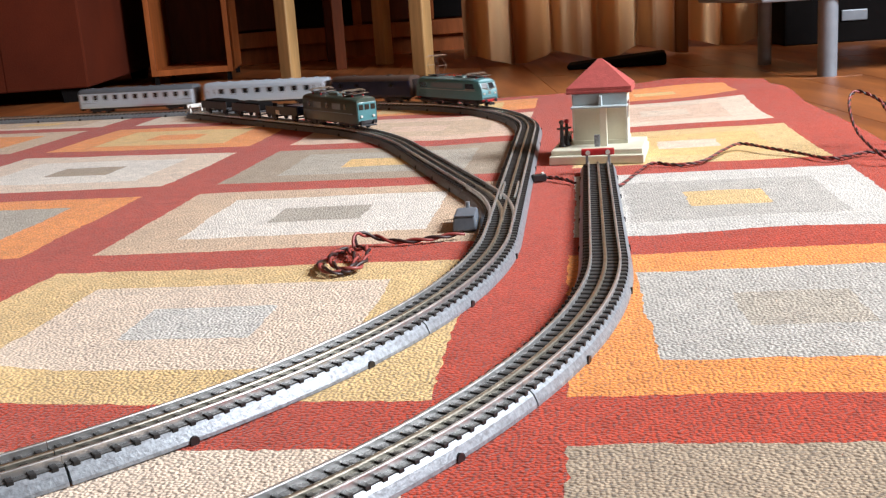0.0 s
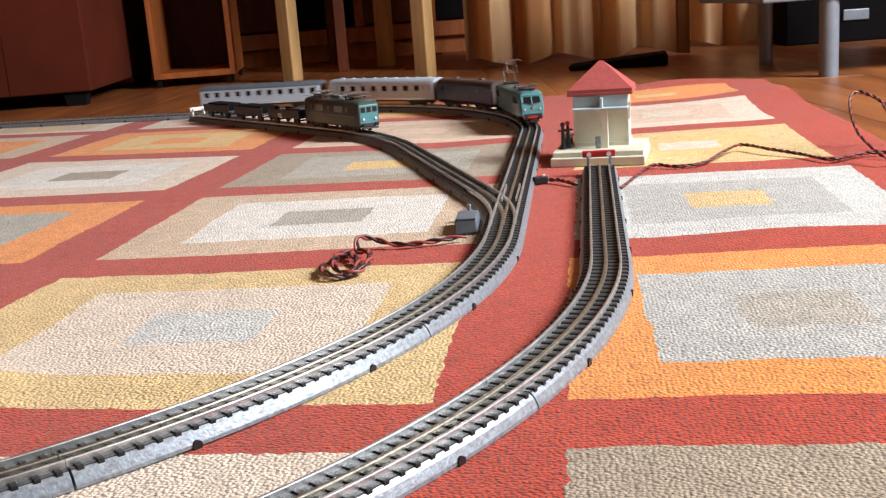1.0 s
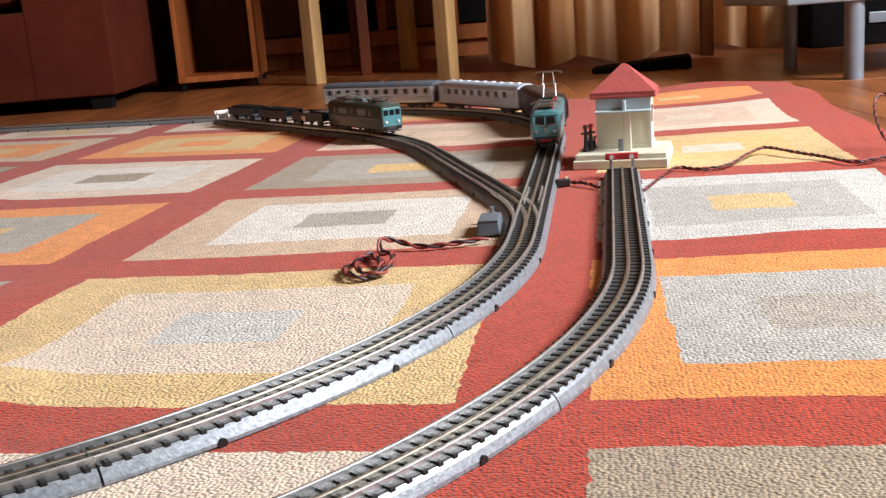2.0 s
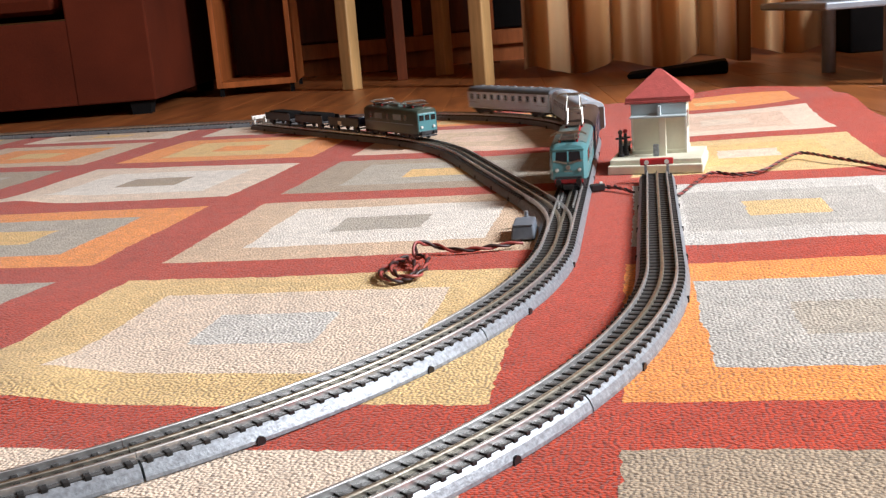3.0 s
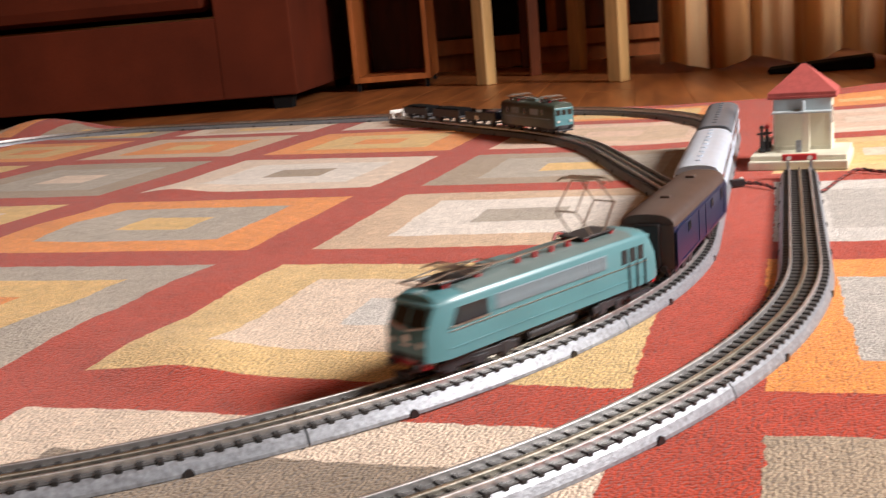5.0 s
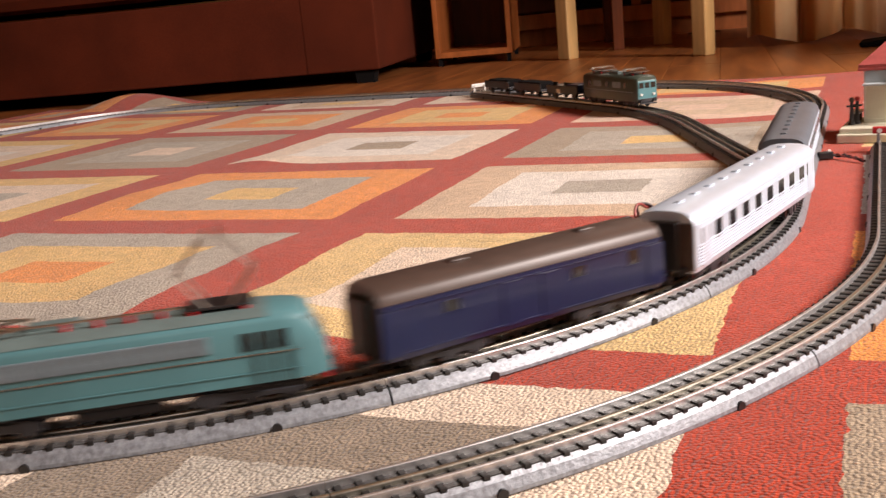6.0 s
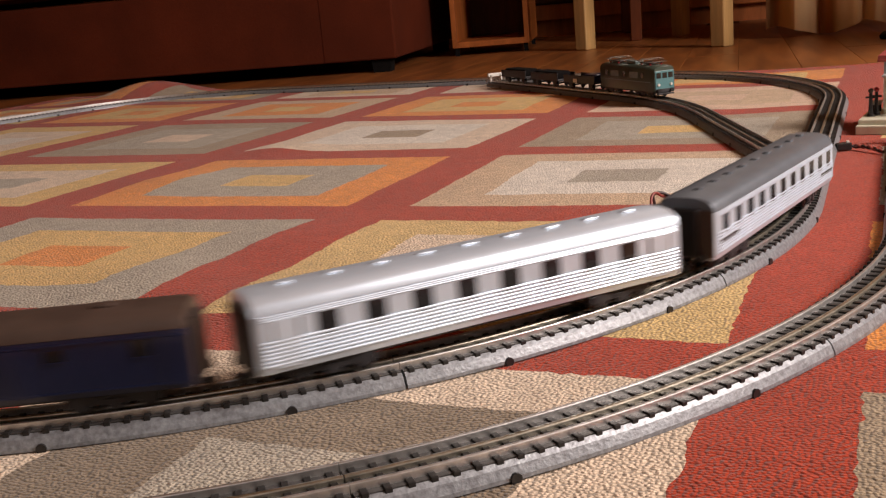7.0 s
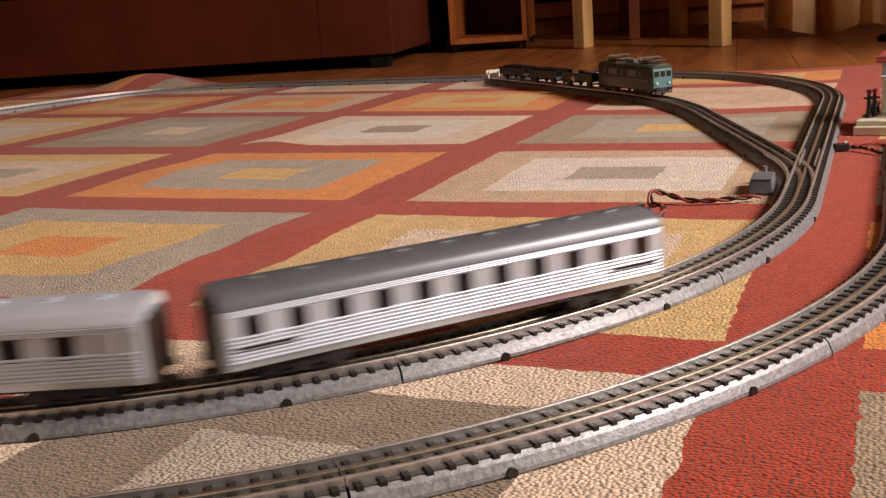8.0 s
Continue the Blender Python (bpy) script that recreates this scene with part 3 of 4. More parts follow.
def express_locomotive():
    t = empty("electric_locomotive", None, "teal blue four-axle electric model locomotive with one raised pantograph", "locomotive")
    h = LOCO / 2
    w, z0, zs, zt = 0.0168, 0.0118, 0.0375, 0.0428
    prof = body_profile(w, z0, zs, zt)
    bm = bmesh.new()
    e = h - 0.004
    extrude_x(bm, prof, [(-e, 0.80, 0.93, -0.0015), (-e + 0.003, 0.9, 0.97, -0.0006), (-e + 0.012, 1, 1, 0), (e - 0.012, 1, 1, 0), (e - 0.003, 0.9, 0.97, -0.0006), (e, 0.80, 0.93, -0.0015)])
    bmesh.ops.bisect_plane(bm, geom=bm.verts[:] + bm.edges[:] + bm.faces[:], plane_co=(0, 0, 0.0262), plane_no=(0, 0, 1))
    for v in bm.verts:
        if v.co.z > 0.0262 and abs(v.co.x) > e - 0.02:
            v.co.x -= math.copysign((v.co.z - 0.0262) * 0.55, v.co.x)
        elif v.co.z < 0.024 and abs(v.co.x) > e - 0.001:
            v.co.x += math.copysign(0.0012, v.co.x)
    part("body", bm, M["teal"], t, smooth=True)
    bm = bmesh.new()
    rp = [(y, z + 0.0004) for y, z in prof if z > zs + 0.0012]
    extrude_x(bm, rp, [(-e + 0.023, 1, 1, 0), (e - 0.023, 1, 1, 0)])
    part("roof", bm, M["teal_roof"], t, "grey-green roof panel", smooth=True)
    part("skirt", boxed(-e + 0.012, e - 0.012, -0.0125, 0.0125, 0.0085, 0.0125, bevel=0.0005), M["underframe"], t)
    for s in (-1, 1):
        yy = s * (w + 0.0001)
        lou = part("louvre_panel", boxed(-0.040, 0.045, yy - 0.0003, yy + 0.0003, 0.0275, 0.0352, bevel=0.0002), M["louvre"], t, "grey ventilation louvres")
        for i in range(17):
            sl = part("louvre", boxed(-0.0018, 0.0018, -0.0004, 0.0004, 0.0279, 0.0348), M["louvre"], lou) if i == 0 else sl
            m = Matrix.Translation((-0.038 + i * 0.0051, yy + s * 0.0002, 0))
            if i == 0:
                sl.matrix_basis = m
            else:
                again(sl, m)
        for z in (0.0165, 0.0245):
            part("trim_strip", boxed(-e + 0.012, e - 0.012, yy - 0.0002, yy + 0.0003, z, z + 0.0005), M["silver"] if z > 0.02 else M["teal"], t)
        bm = boxed(e - 0.038, e - 0.0125, yy - 0.0002, yy + 0.00025, 0.0272, 0.0350, bevel=0.0001)
        for v in bm.verts:
            v.co.x -= (v.co.z - 0.0262) * 0.55 if v.co.x > e - 0.02 else 0
        part("cab_window", bm, M["glass"], t, "long dark cab side window")
        part("window_rim", boxed(e - 0.0385, e - 0.0125, yy - 0.0002, yy + 0.0004, 0.0262, 0.0271), M["silver"], t)
        for k in range(3):
            x = -(e - 0.018 - k * 0.0072)
            part("small_window", boxed(x - 0.0025, x + 0.0025, yy - 0.0002, yy + 0.0003, 0.0268, 0.0345), M["glass"], t, "small dark rear window")
        for k in range(3):
            x = -(e - 0.0145 - k * 0.0072)
            part("grab_rail", boxed(x - 0.0003, x + 0.0003, yy - 0.0003, yy + 0.0008, 0.012, 0.0262), M["underframe"], t)
        part("step", boxed(-e + 0.012, -e + 0.030, yy - 0.001, yy + 0.001, 0.0068, 0.0085), M["underframe"], t)
    for sx in (-1, 1):
        for sy in (-1, 1):
            m = pose(sx * (e - 0.0040), sy * 0.0066, 0.0315, 0, -sx * 29, sx * sy * 4)
            part("windscreen", boxed(-0.0008, 0.0012, -0.0063, 0.0063, -0.0048, 0.0044, bevel=0.0003), M["glass"], t, at=m)
            bm = bmesh.new()
            rod(bm, (sx * (e - 0.001), sy * 0.0098, 0.0205), (sx * (e + 0.0014), sy * 0.0098, 0.0205), 0.0021, 0.0017, 14)
            lamp = part("headlight", bm, M["silver"], t, smooth=True)
            bm = bmesh.new()
            rod(bm, (sx * (e + 0.0012), sy * 0.0098, 0.0205), (sx * (e + 0.0017), sy * 0.0098, 0.0205), 0.0013, 0.0011, 12)
            part("lens", bm, M["white"], lamp)
            bm = bmesh.new()
            rod(bm, (sx * (e - 0.001), sy * 0.0088, 0.0105), (sx * (e + 0.0035), sy * 0.0088, 0.0105), 0.0010, seg=8)
            rod(bm, (sx * (e + 0.003), sy * 0.0088, 0.0105), (sx * (e + 0.0042), sy * 0.0088, 0.0105), 0.0026, 0.0023, 14)
            part("buffer", bm, M["black"], t, smooth=True)
            bm = bmesh.new()
            rod(bm, (sx * (e + 0.0002), sy * 0.0008, 0.0262), (sx * (e - 0.0012), sy * 0.0125, 0.0285), 0.0007, seg=6)
            part("nose_stripe", bm, M["silver"], t)
        part("buffer_beam", boxed(min(sx * (e - 0.002), sx * (e + 0.0008)), max(sx * (e - 0.002), sx * (e + 0.0008)), -0.0125, 0.0125, 0.0088, 0.0126, bevel=0.0004), M["red"], t, "red buffer beam")
        bm = boxed(-0.0022, 0.0022, -0.0142, 0.0142, -0.0008, 0.0010, bevel=0.0006)
        for v in bm.verts:
            v.co.x -= sx * 6.0 * v.co.y * v.co.y
        part("visor", bm, M["teal"], t, "teal brow over the windscreens", smooth=True, at=pose(sx * (e - 0.0062), 0, 0.0372, 0, sx * 8, 0))
        part("centre_pillar", boxed(-0.0006, 0.0016, -0.0007, 0.0007, -0.0046, 0.0046), M["teal"], t, at=pose(sx * (e - 0.0040), 0, 0.0315, 0, -sx * 29, 0))
        badge = bmesh.new()
        rod(badge, (sx * (e - 0.0008), 0, 0.0226), (sx * (e + 0.0012), 0, 0.0226), 0.0023, 0.0019, 14)
        part("badge", badge, M["silver"], t, "round silver badge on the nose", smooth=True)
        # dark strip paints the shade on the lower nose
        part("lower_nose", boxed(min(sx * (e - 0.003), sx * (e + 0.0016)), max(sx * (e - 0.003), sx * (e + 0.0016)), -0.0118, 0.0118, 0.0128, 0.0152, bevel=0.0007), M["underframe"], t, "dark strip painting the shade low on the nose")
        part("number_plate", boxed(sx * (e + 0.0003) - 0.0005, sx * (e + 0.0003) + 0.0005, -0.0035, 0.0035, 0.0178, 0.0198), M["silver"], t)
        coupling(t, sx * (h - 0.006), sx)
    pantograph(t, -0.046, 1, True)
    pantograph(t, 0.058, 1, False)
    for i in range(4):
        bm = bmesh.new()
        rod(bm, (-0.022 + i * 0.013, 0.006, zt - 0.001), (-0.022 + i * 0.013, 0.006, zt + 0.0032), 0.0015, 0.0011, 10)
        part("insulator", bm, M["red"], t, "red roof insulator")
    bm = bmesh.new()
    rod(bm, (-0.03, 0.006, zt + 0.0034), (0.045, 0.006, zt + 0.0034), 0.0005, seg=6)
    part("roof_cable", bm, M["silver"], t)
    part("roof_box", boxed(0.012, 0.034, -0.008, 0.001, zt - 0.001, zt + 0.0022, bevel=0.0005), M["teal_roof"], t)
    bg = [bogie(t, s * 0.0535, 0.034, 0.05) for s in (1, -1)]
    for s in (-1, 1):
        part("air_tank", rod(bmesh.new(), (-0.018, s * 0.0095, 0.0062), (0.018, s * 0.0095, 0.0062), 0.003, seg=12), M["underframe"], t, smooth=True)
    return t, bg, LOCO, 0.0535


def carriage(name, label, length, body_mat, roof_mat, windows, ribbed, w=0.0172, luggage=False, doors=(), plates=()):
    t = empty(name, None, label, "railway carriage")
    h = length / 2
    e = h - 0.004
    z0, zs, zt = 0.0098, 0.0345, 0.0425
    prof = body_profile(w, z0, zs, zt, 10, 0.001)
    side = [(-w + 0.001, z0), (-w, z0 + 0.003), (-w, zs + 0.001), (w, zs + 0.001), (w, z0 + 0.003), (w - 0.001, z0)]
    part("body", extrude_x(bmesh.new(), side, [(-e, 0.93, 1, 0), (-e + 0.0025, 1, 1, 0), (e - 0.0025, 1, 1, 0), (e, 0.93, 1, 0)]), body_mat, t)
    rp = [(y, z + 0.0012) for y, z in prof if z >= zs]
    part("roof", extrude_x(bmesh.new(), rp, [(-e, 0.93, 0.985, 0), (-e + 0.006, 1, 1, 0), (e - 0.006, 1, 1, 0), (e, 0.93, 0.985, 0)]), roof_mat, t, smooth=True)
    for s in (-1, 1):
        yy = s * (w + 0.0001)
        for x, ww, z_lo, z_hi in windows:
            win = part("window", boxed(x - ww / 2, x + ww / 2, yy - 0.0002, yy + 0.0002, z_lo, z_hi), M["glass"], t)
            part("window_frame", boxed(x - ww / 2 - 0.0005, x + ww / 2 + 0.0005, yy - 0.0002, yy + 0.0004, z_lo - 0.0007, z_lo), body_mat, win)
        for x in doors:
            part("door", boxed(x - 0.0055, x + 0.0055, yy - 0.0003, yy + 0.00035, z0 + 0.002, zs - 0.0015, bevel=0.0002), body_mat, t)
        for x, ww in plates:
            part("name_plate", boxed(x - ww / 2, x + ww / 2, yy - 0.0002, yy + 0.0005, 0.0178, 0.0200), M["black"], t, "dark lettering bar")
        if ribbed:
            for i in range(7):
                z = z0 + 0.0036 + i * 0.0017
                part("rib", rod(bmesh.new(), (-e + 0.003, yy - s * 0.0003, z), (e - 0.003, yy - s * 0.0003, z), 0.00085, seg=12), body_mat, t, smooth=True)
            for i in range(3):
                z = 0.0331 + i * 0.0009
                part("rib", rod(bmesh.new(), (-e + 0.003, yy - s * 0.0002, z), (e - 0.003, yy - s * 0.0002, z), 0.0005, seg=10), body_mat, t, smooth=True)
        else:
            for z in (0.0125, 0.0332):
                part("waist_strip", boxed(-e + 0.002, e - 0.002, yy - 0.0002, yy + 0.0004, z, z + 0.0006), body_mat, t)
    for s in (-1, 1):
        part("gangway", boxed(min(s * (e - 0.001), s * (e + 0.0035)), max(s * (e - 0.001), s * (e + 0.0035)), -0.0078, 0.0078, z0 + 0.001, 0.0375, bevel=0.001), M["black"], t, "black gangway bellows")
        part("end_panel", boxed(s * e - 0.0008, s * e + 0.0008, -w * 0.9, w * 0.9, z0 + 0.0008, zs + 0.002), M["umber"] if luggage or ribbed else body_mat, t)
        coupling(t, s * (h - 0.006), s)
        for sy in (-1, 1):
            bm = bmesh.new()
            rod(bm, (s * e, sy * 0.0095, 0.0108), (s * (e + 0.0036), sy * 0.0095, 0.0108), 0.0019, 0.0022, 10)
            part("buffer", bm, M["black"], t)
    if luggage:
        for x in (-0.045, 0.03):
            part("roof_vent", boxed(x - 0.004, x + 0.004, -0.003, 0.003, zt + 0.0004, zt + 0.0026, bevel=0.0007), roof_mat, t)
    else:
        n = 9
        for i in range(n):
            x = -e + 0.02 + i * (2 * e - 0.04) / (n - 1)
            part("roof_vent", boxed(x - 0.003, x + 0.003, -0.002, 0.002, zt + 0.0006, zt + 0.0022, bevel=0.0006), roof_mat, t)
    part("underframe", boxed(-e * 0.55, e * 0.55, -0.010, 0.010, 0.0065, z0 + 0.0005, bevel=0.0005), M["underframe"], t)
    piv = h - 0.04
    bg = [bogie(t, s * piv, 0.028, 0.041) for s in (1, -1)]
    return t, bg, length, piv


def window_row(n, x0, x1, ww=0.0075, lo=0.0235, hi=0.0315):
    return [(x0 + (x1 - x0) * i / (n - 1), ww, lo, hi) for i in range(n)]


coach_windows = [(s * x, 0.0042, 0.0222, 0.0322) for s in (1, -1) for x in (0.1020, 0.0935)] + window_row(8, -0.079, 0.079, 0.0100, 0.0218, 0.0324)
loco = express_locomotive()
van = carriage("luggage_van", "navy blue luggage van with brown roof and few windows", 0.170, M["navy"], M["umber"],
               [(-0.062, 0.007, 0.0255, 0.0325), (-0.027, 0.008, 0.0265, 0.0315), (0.045, 0.008, 0.0265, 0.0315), (-0.076, 0.004, 0.024, 0.0325)], False, luggage=True, doors=(-0.076, 0.076, 0.012, -0.01))
coach = carriage("express_carriage", "silver ribbed express carriage with small dark windows", 0.231, M["inox"], M["inox"], coach_windows, True, doors=(-0.098, 0.098))
coach_end = carriage("express_carriage", "silver ribbed express carriage with grey roof and dark lettering bars", 0.231, M["inox"], M["inox_roof"], window_row(11, -0.098, 0.098, 0.0082, 0.0218, 0.0324), True,
                     plates=((0.093, 0.026), (-0.093, 0.026)))
SIZE = 0.916
TRAIN = [(scaled(t, SIZE), bogies, n * SIZE, piv * SIZE) for t, bogies, n, piv in (loco, van, coach, coach_end)]
GAPS = [0.0, 0.009, 0.010, 0.012]
# how far the train's nose is along the main line, from the bend's end
NOSE = [(0, 0.836), (0.5, 0.731), (1, 0.624), (1.75, 0.495), (2.5, 0.36), (3, 0.242), (3.5, 0.134), (4, 0.008), (4.5, -0.118), (5, -0.236), (5.2, -0.282), (5.8, -0.424), (6.5, -0.587), (7, -0.692), (7.5, -0.802), (8, -0.926)]


def nose_at(t):
    """Smooth distance between the rows of NOSE."""
    ts, ds = [r[0] for r in NOSE], [r[1] for r in NOSE]
    i = max(0, min(len(ts) - 2, next((k for k in range(len(ts) - 1) if t <= ts[k + 1]), len(ts) - 2)))

    def slope(k):
        a, b = max(0, k - 1), min(len(ts) - 1, k + 1)
        return (ds[b] - ds[a]) / (ts[b] - ts[a])

    hh = ts[i + 1] - ts[i]
    u = (t - ts[i]) / hh
    return (2 * u ** 3 - 3 * u ** 2 + 1) * ds[i] + (u ** 3 - 2 * u * u + u) * hh * slope(i) + (3 * u * u - 2 * u ** 3) * ds[i + 1] + (u ** 3 - u * u) * hh * slope(i + 1)


def vehicle_pose(line, mid, piv, sign=-1):
    """The pose of a vehicle whose middle is at mid, and the headings of its bogies; sign -1 faces back along the line."""
    xf, yf, af = on_line(line, mid + sign * piv)
    xr, yr, ar = on_line(line, mid - sign * piv)
    yaw = math.atan2(yf - yr, xf - xr)
    turn = []
    for a in (af, ar):
        b = math.atan2(sign * math.cos(a), sign * math.sin(a)) - yaw
        turn.append((b + math.pi) % (2 * math.pi) - math.pi)
    return pose((xf + xr) / 2, (yf + yr) / 2, RAIL_TOP, 0, 0, math.degrees(yaw)), turn


# ---- the small locomotive and its goods wagons on the siding ----
def small_locomotive(m):
    t = empty("electric_locomotive", m, "olive green electric model locomotive standing on the siding", "locomotive")
    h, w = 0.077, 0.0168
    e = h - 0.004
    prof = body_profile(w, 0.0085, 0.034, 0.0400)
    bm = extrude_x(bmesh.new(), prof, [(-e, 0.82, 0.96, 0), (-e + 0.006, 1, 1, 0), (e - 0.006, 1, 1, 0), (e, 0.82, 0.96, 0)])
    part("body", bm, M["olive"], t, smooth=True)
    for sx in (-1, 1):
        part("cab_front", boxed(min(sx * e, sx * (e + 0.0009)), max(sx * e, sx * (e + 0.0009)), -0.0128, 0.0128, 0.010, 0.0335, bevel=0.0004), M["teal"], t, "teal cab front")
        for sy in (-1, 0, 1):
            part("windscreen", boxed(sx * (e + 0.0008) - 0.0005, sx * (e + 0.0008) + 0.0005, sy * 0.0082 - 0.003, sy * 0.0082 + 0.003, 0.0245, 0.0310), M["glass"], t)
        for sy in (-1, 1):
            bm = bmesh.new()
            rod(bm, (sx * e, sy * 0.0085, 0.0165), (sx * (e + 0.0025), sy * 0.0085, 0.0165), 0.0019, 0.0015, 12)
            part("headlight", bm, M["white"], t)
            bm = bmesh.new()
            rod(bm, (sx * e, sy * 0.0088, 0.0095), (sx * (e + 0.004), sy * 0.0088, 0.0095), 0.0022, 0.0025, 12)
            part("buffer", bm, M["black"], t)
        part("buffer_beam", boxed(sx * e - 0.0014, sx * e + 0.0014, -0.0125, 0.0125, 0.007, 0.0115, bevel=0.0003), M["underframe"], t)
        part("running_board", boxed(min(sx * (e - 0.001), sx * (e + 0.004)), max(sx * (e - 0.001), sx * (e + 0.004)), -0.011, 0.011, 0.0045, 0.0062, bevel=0.0003), M["underframe"], t)
        pantograph(t, sx * 0.042, 1, False, 0.0405)
    for s in (-1, 1):
        yy = s * (w + 0.0001)
        for x in (-0.048, 0.0, 0.048):
            part("side_window", boxed(x - 0.003, x + 0.003, yy - 0.0002, yy + 0.0003, 0.0245, 0.0310), M["glass"], t)
        for x in (-0.026, 0.026):
            part("louvre_panel", boxed(x - 0.011, x + 0.011, yy - 0.0002, yy + 0.0003, 0.024, 0.0315, bevel=0.0002), M["louvre"], t)
        part("waist_strip", boxed(-e + 0.006, e - 0.006, yy - 0.0002, yy + 0.0004, 0.0195, 0.0203), M["louvre"], t)
    part("roof_box", boxed(-0.012, 0.012, -0.006, 0.006, 0.0395, 0.0432, bevel=0.0006), M["teal_roof"], t)
    part("underframe", boxed(-e + 0.004, e - 0.004, -0.011, 0.011, 0.006, 0.009), M["underframe"], t)
    for s in (1, -1):
        bogie(t, s * 0.043, 0.03, 0.046)
    return t


def flat_wagon(m, load, label):
    t = empty("goods_wagon", m, label, "goods wagon", "goods wagons on the siding")
    part("deck", boxed(-0.043, 0.043, -0.0145, 0.0145, 0.0095, 0.0118, bevel=0.0004), M["underframe"], t)
    for s in (-1, 1):
        part("side_board", boxed(-0.043, 0.043, s * 0.0142 - 0.0006, s * 0.0142 + 0.0006, 0.0095, 0.0205, bevel=0.0003), M["black"], t)
        for wx in (-0.028, 0.028):
            part("axle_guard", boxed(wx - 0.005, wx + 0.005, s * 0.0112 - 0.0008, s * 0.0112 + 0.0008, 0.0035, 0.0098, bevel=0.0004), M["underframe"], t)
        coupling(t, s * 0.043, s)
    for wx in (-0.028, 0.028):
        wheelset(t, wx)
    if load == "low":
        part("load", boxed(-0.036, 0.036, -0.0125, 0.0125, 0.0115, 0.0225, bevel=0.003), M["void"], t, "dark heaped load")
    if load == "van":
        part("load", boxed(-0.040, -0.010, -0.012, 0.012, 0.0115, 0.0225, bevel=0.0015), M["navy"], t, "blue box load")
        part("label_plate", boxed(0.004, 0.014, 0.0147, 0.0153, 0.0102, 0.0155), M["white"], t, "pale label plate")
        part("label_plate", boxed(0.004, 0.014, -0.0153, -0.0147, 0.0102, 0.0155), M["white"], t, "pale label plate")
    return t


L2 = 0.572
scaled(small_locomotive(vehicle_pose(BRANCH, L2 + 0.078, 0.042)[0]), 0.98)
dd = L2 + 0.156 + 0.050
for k, (load, words) in enumerate((("van", "dark flat goods wagon with a blue box load"), ("low", "low dark goods wagon with a heaped load"), ("low", "low dark goods wagon with a heaped load"))):
    scaled(flat_wagon(vehicle_pose(BRANCH, dd + k * 0.1025, 0.0275, 1)[0], load, words), 0.98)


# ---- the signal house ----
def signal_house():
    t = empty("signal_house", pose(0.5062, 0.2543, 0, 0, 0, -14), "cream model signal house with red hipped roof on base plate", "model building")
    part("base_plate", boxed(-0.047, 0.046, 0.0, 0.092, -0.0003, 0.0085, bevel=0.001), M["ivory_base"], t)
    part("platform", boxed(-0.0455, 0.0445, 0.006, 0.0905, 0.0083, 0.0135, bevel=0.0008), M["ivory_base"], t)
    part("wall", boxed(-0.027, 0.027, 0.045, 0.087, 0.013, 0.068, bevel=0.0006), M["ivory"], t)
    part("plinth", boxed(-0.0278, 0.0278, 0.0442, 0.0878, 0.0132, 0.0175, bevel=0.0004), M["ivory_base"], t)
    for s in (-1, 1):
        part("corner_strip", boxed(s * 0.027 - 0.0008, s * 0.027 + 0.0008, 0.0440, 0.0456, 0.0172, 0.066), M["white"], t)
    bm = bmesh.new()
    lo = [bm.verts.new(c) for c in ((-0.0325, 0.0395, 0.067), (0.0325, 0.0395, 0.067), (0.0325, 0.0925, 0.067), (-0.0325, 0.0925, 0.067))]
    mid = [bm.verts.new((v.co.x, v.co.y, 0.0715)) for v in lo]
    top = [bm.verts.new((x, 0.066, 0.0985)) for x in (-0.002, 0.002)]
    bm.faces.new(lo[::-1])
    for i in range(4):
        bm.faces.new((lo[i], lo[(i + 1) % 4], mid[(i + 1) % 4], mid[i]))
    bm.faces.new((mid[0], mid[1], top[1], top[0])), bm.faces.new((mid[1], mid[2], top[1]))
    bm.faces.new((mid[2], mid[3], top[0], top[1])), bm.faces.new((mid[3], mid[0], top[0]))
    roof = part("roof", bm, M["roof_red"], t, "red hipped roof")
    part("gutter_board", boxed(-0.0330, 0.0330, 0.0390, 0.0930, 0.0655, 0.0682, bevel=0.0005), M["roof_red"], roof)
    can = part("canopy", boxed(-0.0272, 0.0285, 0.026, 0.0452, 0.0520, 0.0538, bevel=0.0004), M["canopy"], t, "pale blue canopy slab")
    part("canopy_face", boxed(-0.0268, 0.0280, 0.0405, 0.0452, 0.0536, 0.0652, bevel=0.0004), M["canopy"], can)
    part("canopy_rib", boxed(0.0005, 0.0035, 0.030, 0.0415, 0.0534, 0.0635, bevel=0.0004, taper=0.1), M["canopy"], can)
    part("post", boxed(0.0015, 0.0085, 0.027, 0.032, 0.013, 0.0522, bevel=0.0005), M["ivory"], t)
    part("switch_box", boxed(-0.0045, 0.0010, 0.026, 0.031, 0.013, 0.0255, bevel=0.0007), M["tin"], t, "small grey switch box")
    part("bench", boxed(-0.041, -0.0315, 0.05, 0.07, 0.022, 0.0245, bevel=0.0004), M["white"], t)
    for y in (0.052, 0.068):
        part("bench_leg", boxed(-0.0405, -0.0325, y - 0.001, y + 0.001, 0.013, 0.0225), M["black"], t)
    for s in (-1, 1):
        x = s * 0.0271
        part("window", boxed(x - 0.0004, x + 0.0004, 0.055, 0.075, 0.038, 0.055), M["glass"], t)
    part("door", boxed(-0.0277, -0.0268, 0.048, 0.054, 0.0176, 0.05), M["umber"], t)
    return t


scaled(signal_house(), 0.925)


